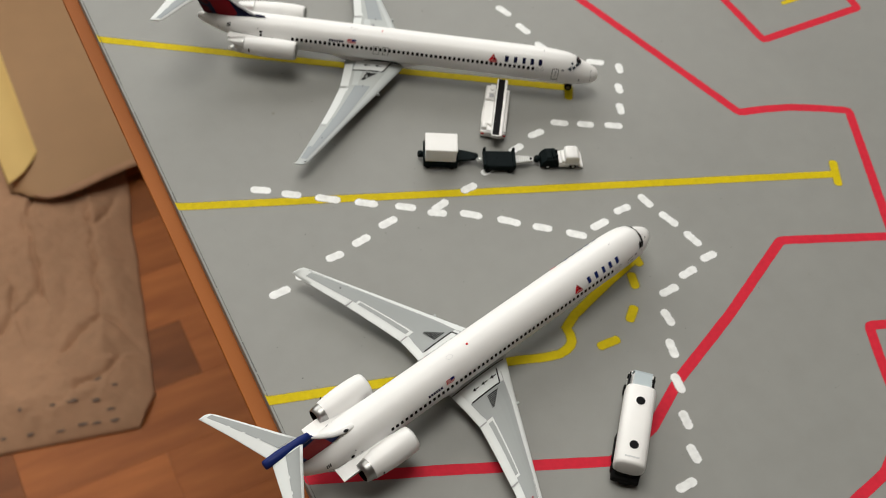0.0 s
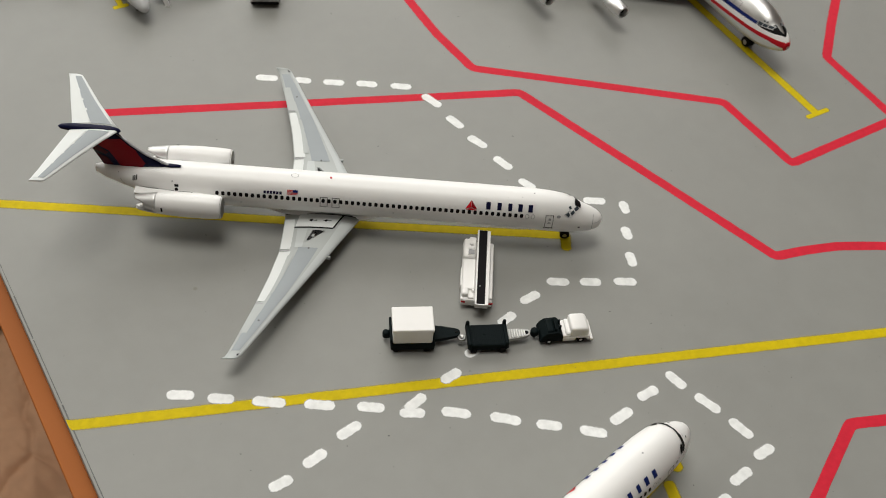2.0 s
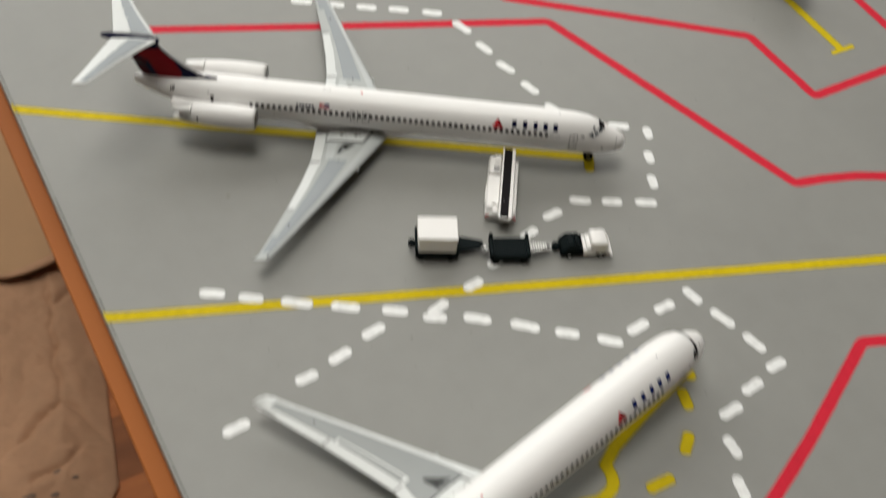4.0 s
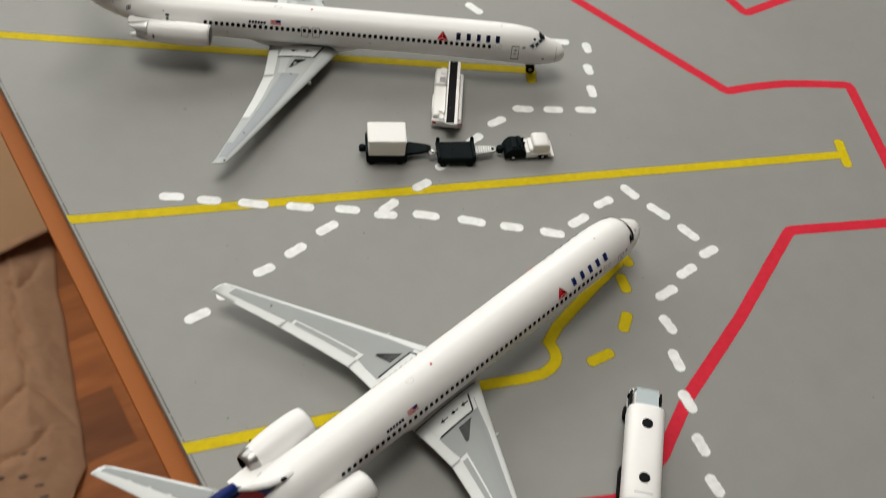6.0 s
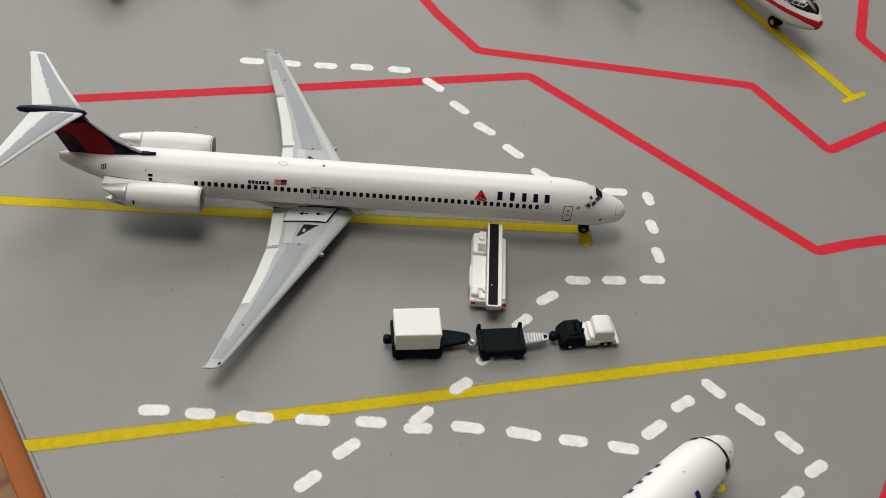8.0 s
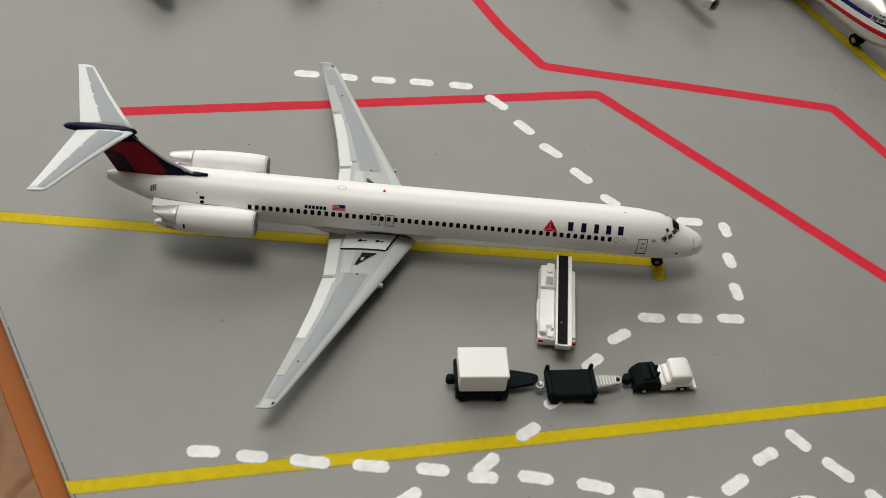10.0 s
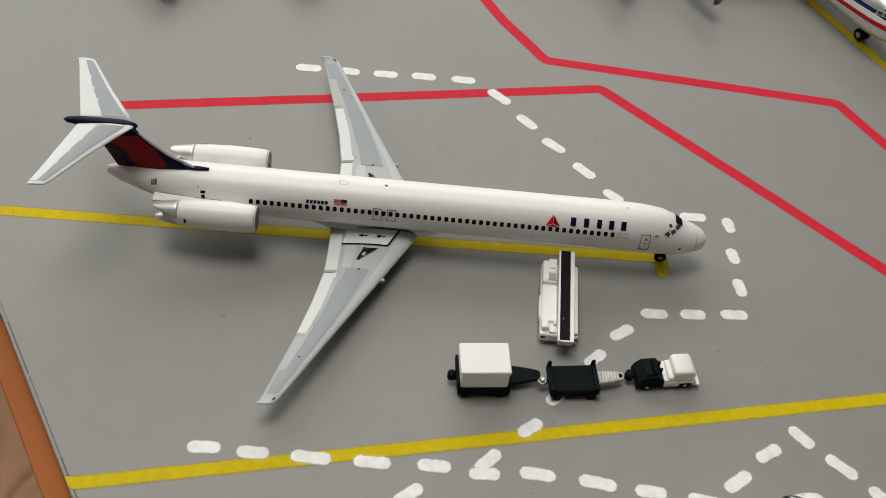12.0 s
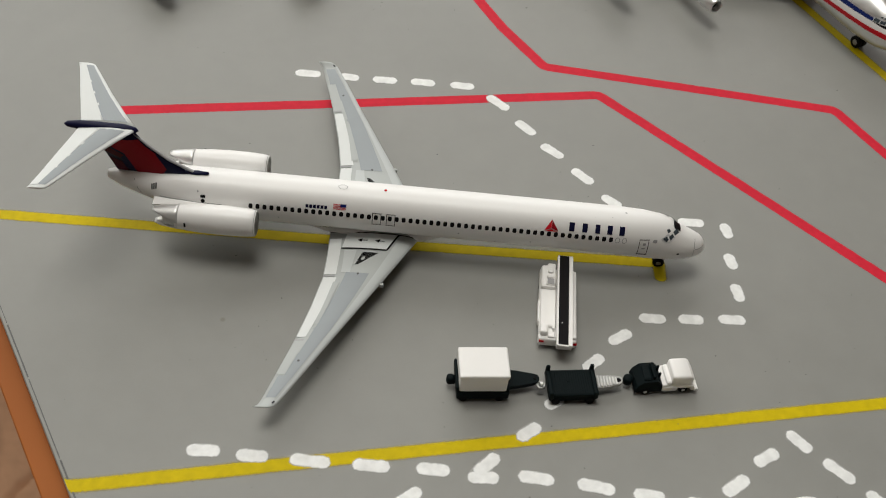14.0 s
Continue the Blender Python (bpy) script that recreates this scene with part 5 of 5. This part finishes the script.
def commuter(m):
    t = thing("pale_grey_airliner", m, "pale grey airliner model parked nose-in at a yellow stop bar", "model plane")
    body = part("fuselage", COMMUTER.skin([0, 0.15, 0.4, 0.8, 1.4, 2.2, 3, 4, 5, 6, 7, 8.5, 10, 12, 14, 30, 45, 60, 66, 72, 77, 82]), M_GREYWHITE, t, "pale grey enamel fuselage", True)
    for side in (1, -1):
        for s0, s1, z0, z1 in ((6.0, 7.2, 8.45, 9.45), (7.7, 8.9, 8.2, 9.3)):
            part("cockpit_window", COMMUTER.strip(s0, s1, z0, z1, side, 0.09, 4, 5), M_COCKPIT, body)
        for i in range(20):
            part("cabin_window", COMMUTER.patch(rounded(16 + i * 2.1, 8.1, 0.6, 0.8), side), M_GLASSY, body)
        w = Wing([(3, 28, 42, 3.4, 1.8), (38, 36, 43, 5.2, 0.7)], side)
        part("wing", w.skin(), M_WING, t, "", True)
        wheel_pair("main_gear", t, -36, -7 * side, 1.2, 0.7, 0.7, 3.4)
    bm = bmesh.new()
    sheet(bm, [[(-s, y * k, COMMUTER.point(s, math.pi / 2, 0.10)[2] - 0.10 * abs(y * k)) for k in (-1, -0.5, 0, 0.5, 1)] for s, y in ((6.0, 1.25), (6.7, 1.3), (7.4, 1.2))])
    part("windscreen", bm, M_COCKPIT, body, "dark grey windscreen")
    wheel_pair("nose_gear", t, -7.5, 0, 0.9, 0.5, 0.5, 3.0)
    for side in (1, -1):
        bm = bmesh.new()
        loft(bm, [ring("x", -x, -13.5 * side, 5.6, r_, r_ * 1.05, 18) for x, r_ in ((23.0, 0.3), (23.6, 0.9), (24.6, 1.4), (26.0, 1.75), (34, 1.85), (42, 1.2), (46, 0.4))])
        nac = part("engine_nacelle", bm, M_SHADOWSTEEL, t, "dark grey engine nacelle", True)
        part("spinner", loft(bmesh.new(), [ring("x", -x, -13.5 * side, 5.6, r_, r_, 12) for x, r_ in ((21.6, 0.05), (22.2, 0.55), (23.1, 0.8))]), M_TYRE, nac, "", True)
    bm = bmesh.new()
    loft(bm, [[(-a, -th, z), (-b, -0.05, z), (-b, 0.05, z), (-a, th, z)] for z, a, b, th in ((10.8, 64, 80, 0.4), (24, 76, 84, 0.2))])
    part("fin", bm, M_GREYWHITE, t)
    return t


commuter(at(-72.6, 51.7, 0, -58) @ Matrix.Diagonal((0.85, 0.85, 0.85, 1)))


def stair_truck(m):
    """A wheeled ramp along +x, its high end at the origin."""
    t = thing("boarding_stair", m, "dark boarding stair truck drawn up to the pale grey airliner", "boarding stair")
    part("platform", boxes((-2.2, 1.2, -6.5, 1.7, 4.3, 4.9, 0.15)), M_SHADOWSTEEL, t)
    bm = bmesh.new()
    loft(bm, [[(x, -1.6, z - 0.5), (x, 1.6, z - 0.5), (x, 1.6, z), (x, -1.6, z)] for x, z in ((1.8, 4.7), (13.0, 1.6))])
    ramp = part("ramp", bm, M_SHADOWSTEEL, t)
    for i in range(14):
        x = 2.2 + 0.78 * i
        part("step", boxes((x, x + 0.5, -1.5, 1.5, 4.5 - 0.216 * i, 4.9 - 0.216 * i, 0.04)), M_STEEL, ramp)
    for y in (-1.75, 1.6):
        bm = bmesh.new()
        loft(bm, [[(x, y, z), (x, y + 0.15, z), (x, y + 0.15, z + 1.4), (x, y, z + 1.4)] for x, z in ((1.3, 4.7), (1.8, 4.7), (13.0, 1.4))])
        part("side_panel", bm, M_GREYWHITE, t)
    part("chassis", boxes((9.6, 14.0, -1.7, 1.9, 0.8, 1.6, 0.25), (11.5, 14.0, -1.6, 1.9, 1.5, 2.6, 0.3)), M_TYRE, t, "black chassis")
    bm = bmesh.new()
    loft(bm, [[(x - 0.6, y, z), (x + 0.6, y, z), (x + 0.6, y + 0.3, z), (x - 0.6, y + 0.3, z)] for x, y, z in ((1.62, -7.87, 0.0), (-0.2, -6.3, 4.4))])
    part("support_leg", bm, M_WHITE, t, "white slanting support leg")
    for x in (10.4, 12.9):
        for a, b in ((-1.7, -1.0), (1.2, 2.0)):
            hub_wheel(t, "y", a, b, x, 0.8, 0.8)
    return t


stair_truck(at(-71.5, 67.0, 0, 5.0))


def van(m):
    """Front along -y."""
    t = thing("white_van", m, "white box van with dark windscreen and black bumper", "ground vehicle")
    cab = part("body", boxes((-3.5, 3.5, -5.6, 9.5, 1.0, 4.2, 0.35), (-3.35, 3.35, -4.6, 9.4, 4.0, 6.4, 0.5, 0.25)), M_GSEWHITE, t)
    bm = bmesh.new()
    loft(bm, [[(-2.5, y, z), (2.5, y, z), (2.5, y + 0.15, z), (-2.5, y + 0.15, z)] for y, z in ((-5.45, 3.9), (-4.58, 5.9))])
    part("windscreen", bm, M_GLASSY, cab, "dark windscreen")
    part("front_panel", boxes((-3.3, 3.3, -5.7, -5.5, 1.5, 3.5, 0.1)), M_GREYWHITE, cab, "pale grey front panel")
    for k in range(3):
        part("grille_bar", boxes((-1.6, 1.6, -5.78, -5.66, 1.9 + 0.45 * k, 2.1 + 0.45 * k, 0.03)), M_SEAM, cab)
    for x in (-2.75, 2.5):
        part("screen_post", boxes((x, x + 0.25, -5.5, -4.6, 3.8, 6.0, 0.05)), M_GREYWHITE, cab)
    part("bumper", boxes((-3.4, 3.4, -5.95, -5.5, 0.9, 1.7, 0.15)), M_TYRE, t, "black bumper")
    for x in (-2.6, 2.6):
        part("headlight", boxes((x - 0.5, x + 0.5, -5.75, -5.55, 2.2, 2.9, 0.08)), M_SILVER, cab)
    for y in (-3.6, 6.2):
        for a, b in ((-3.6, -2.6), (2.6, 3.6)):
            hub_wheel(t, "x", a, b, y, 1.05, 1.05)
    return t


van(at(-46.2, 67.9, 0, 6.8))
pole = thing("marker_pole", at(-53.0, 71.3), "thin dark marker pole on a small foot near the van", "pole")
part("foot", rod(bmesh.new(), "z", 0, 0.5, 0, 0, 0.6, 12), M_TYRE, pole)
part("mast", stick(bmesh.new(), (0, 0, 0.4), (-0.4, 0.6, 9.0), 0.16), M_STEEL, pole)
# unidentified black object; the wheeled body is made up around its one known corner
dark_block = thing("black_object", at(126, 14, 0, 20), "unidentified matt black object on the apron's edge, given a made-up wheeled shape", "toy vehicle")
part("body", boxes((-8, 8, -8, 8, 1.6, 7.5, 1.4, 0.5, 3), (-6.5, 4, -6.5, 6.5, 7.0, 11.5, 1.4, 1.0, 3)), M_FUZZ, dark_block)
for x in (-5, 5):
    for a, b in ((-8.4, -6), (6, 8.4)):
        hub_wheel(dark_block, "y", a, b, x, 2.0, 2.0)

# specks of dust and crumbs on the board
rng = random.Random(12)
bm = bmesh.new()
for i in range(230):
    x, y = rng.uniform(-70, 110), rng.uniform(-120, 75)
    if (x + 63.6) * 0.8406 + (y + 61.9) * 0.5417 < 4:
        continue
    r = rng.uniform(0.04, 0.07) if i % 4 else rng.uniform(0.08, 0.14)
    loft(bm, [ring("z", 0.0, x, y, r * rng.uniform(0.8, 2.0), r, 6), ring("z", 0.06, x, y, r * 0.6, r * 0.5, 6)])
tagged(part("dust_specks", bm, M_PENCIL), "dark dust specks scattered over the grey board", "dust", kind="stuff")

# ---------------------------------------------------------------- on the floor beside the table
BAG = at(-241.8, 242.2, FLOOR, 20.5)


def paper_bag(m):
    """Lying flat: x runs along its bottom edge away from its corner, y up its side."""
    t = thing("paper_bag", m, "crumpled brown kraft paper bag lying on the parquet floor", "bag")

    creases = (
        ((43, 251), (40, 190), (40, 116), (74, 83)), ((40, 116), (24, 100), (4, 71)), ((6, 56), (28, 64), (70, 37)), ((94, 272), (101, 237), (90, 153)),
        ((12, 263), (22, 239), (42, 225)), ((135, 112), (119, 133), (123, 160)), ((150, 60), (190, 90)), ((160, 200), (150, 260)),
    )

    def height(u, v):
        """A puffed sheet with sharp fold lines; between them it swells a little."""
        edge = min(1.0, u / 40, (v + 6) / 40)
        p = Vector((u * 0.011, v * 0.011, 2.0))
        wob = Vector((u + 7 * noise.noise(p * 3), v + 7 * noise.noise(p * 3 + Vector((9, 0, 0)))))
        fold = step = 0.0
        for line in creases:
            for a, c in zip(line, line[1:]):
                a, c = Vector(a), Vector(c)
                k = max(0.0, min(1.0, (wob - a).dot(c - a) / (c - a).length_squared))
                d = (wob - a.lerp(c, k)).length
                turn_ = (wob.x - a.x) * (c.y - a.y) - (wob.y - a.y) * (c.x - a.x)
                step = max(step, 5.5 * math.exp(-d / 26)) if turn_ > 0 else step
                fold = max(fold, 8 * math.exp(-d / 3.2))
        small = 4.0 * abs(noise.noise(p * 2.3)) + 2.6 * abs(noise.noise(p * 5.5)) + 1.6 * abs(noise.noise(p * 12))
        return max(edge, 0) ** 0.75 * (13.0 + 5 * noise.noise(p * 0.9) + 2.5 * noise.noise(p * 2.2) + small + step - fold) + 2

    bm = bmesh.new()
    nu, nv = 180, 230
    rows = []
    for j in range(nv + 1):
        v = -6 + 446 * j / nv
        row = []
        for i in range(nu + 1):
            u = 340 * i / nu
            cut = max(0.0, 26 - v) * 0.55
            x = -max(u, min(cut, 18)) + 3.0 * noise.noise(Vector((u * 0.02, v * 0.02, 5.0)))
            row.append(V(bm, (x, v, height(u, v))))
        rows.append(row)
    for a, b in zip(rows, rows[1:]):
        for i in range(nu):
            bm.faces.new((a[i], b[i], b[i + 1], a[i + 1]))
    rim = [r[0] for r in rows] + rows[-1][1:] + [r[-1] for r in rows[-2::-1]] + rows[0][-2:0:-1]
    base = [bm.verts.new((v.co.x, v.co.y, 0)) for v in rim]
    n = len(rim)
    for i in range(n):
        bm.faces.new((rim[i], rim[(i + 1) % n], base[(i + 1) % n], base[i]))
    bm.faces.new(base)
    bmesh.ops.recalc_face_normals(bm, faces=bm.faces)
    sheet_ = part("bag_paper", bm, M_KRAFT, t, "creased kraft paper", True)
    r2 = random.Random(3)
    for u, v in ((135, 6), (112, 5), (86, 3), (118, 26), (90, 26), (72, 26), (66, 5), (54, 4), (38, 4), (52, 24), (40, 14), (47, 44), (34, 36)):
        w, h = r2.uniform(2, 5.5), r2.uniform(1.3, 2.4)
        z = height(u, v)
        part("print_mark", loft(bmesh.new(), [ring("z", z - 4, -u, v, w, h, 8), ring("z", z + 0.5, -u, v, w, h, 8)]), M_BAGPRINT, sheet_)
    return t


paper_bag(BAG)

# a sheet of kraft paper, its long side rolled up, lying over the bag
SHEET = at(-457, 489, FLOOR, 33.3)
roll = thing("rolled_paper_sheet", SHEET, "brown wrapping paper with curled manila edge, lying on the bag", "wrapping paper")
bm = bmesh.new()
grid = []
rim_line = [(-6, -24), (2, -30), (10, -44), (26, -57), (45, -60), (64, -58), (115, -45), (200, -34), (260, -30)]
for j in range(40):
    k = (j / 39) ** 1.6
    row = []
    for i in range(46):
        u = -6 + 240 * i / 45
        low = lerp_table(rim_line, u)[0]
        v = low + 400 * k
        row.append((u, v, 30 + 5 * math.sin(u * 0.03) * (1 - k) - 4 * math.exp(-(v - low) / 8) - 6 * math.exp(-((u + 6) / 10) ** 2)))
    grid.append(row)
sheet(bm, grid)
bmesh.ops.recalc_face_normals(bm, faces=bm.faces)
bmesh.ops.solidify(bm, geom=list(bm.faces), thickness=0.0006)
brown = part("brown_sheet", bm, M_KRAFTIN, roll, "smooth brown paper", True)
bm = bmesh.new()
grid = []
for w in (-1.0, 2.0, 7.0):
    row = []
    for i in range(40):
        u = 14 + 200 * i / 39
        low = lerp_table(rim_line, u)[0]
        row.append((u, low + w * min(1.0, 0.25 + (u - 14) / 60), 31 + 5 * math.sin(u * 0.03) - 4 * math.exp(-max(w, 0) / 8)))
    grid.append(row)
sheet(bm, grid)
bmesh.ops.recalc_face_normals(bm, faces=bm.faces)
bmesh.ops.solidify(bm, geom=list(bm.faces), thickness=0.0004)
part("turned_edge", bm, M_KRAFT, brown, "paler turned-up paper edge", True)
bm = bmesh.new()
grid = []
for j in range(30):
    k = (j / 29) ** 1.4
    row = []
    for i in range(20):
        w = i / 19
        v0 = -25 + 32 * w - 9 * math.sin(w * math.pi) + 9 * w * w
        row.append((-5 + 44 * w, v0 + 400 * k, 34 + 5 * math.sin(w * math.pi) - 3 * w))
    grid.append(row)
sheet(bm, grid)
bmesh.ops.recalc_face_normals(bm, faces=bm.faces)
bmesh.ops.solidify(bm, geom=list(bm.faces), thickness=0.0006)
part("manila_strip", bm, M_MANILA, roll, "yellowish manila strip", True)

# parquet strips that show beside the table, running square to its edge
floor = bpy.data.objects["floor"]
strip_meshes = []
for length in (190, 240, 300, 360):
    bm = bmesh.new()
    box(bm, 0, length - 0.12, 0, 64.88, -4, 0, 0.2, seg=1)
    mesh = bpy.data.meshes.new("parquet_strip")
    bm.to_mesh(mesh)
    bm.free()
    mesh.materials.append(M_PARQUET)
    strip_meshes.append((length, mesh))
rng = random.Random(21)
for r in range(20):
    u = -760 + rng.uniform(0, 200)
    while u < 160:
        length, mesh = rng.choice(strip_meshes)
        m = pose(0, 0, 0, 0, 0, TURN) @ at(u, 40 + r * 65, FLOOR)
        u += length
        # the floor ends at the north wall
        if max((m @ v.co).y for v in mesh.vertices) < 0.948:
            ob = new("parquet_strip", mesh)
            ob.parent = floor
            ob.matrix_basis = m
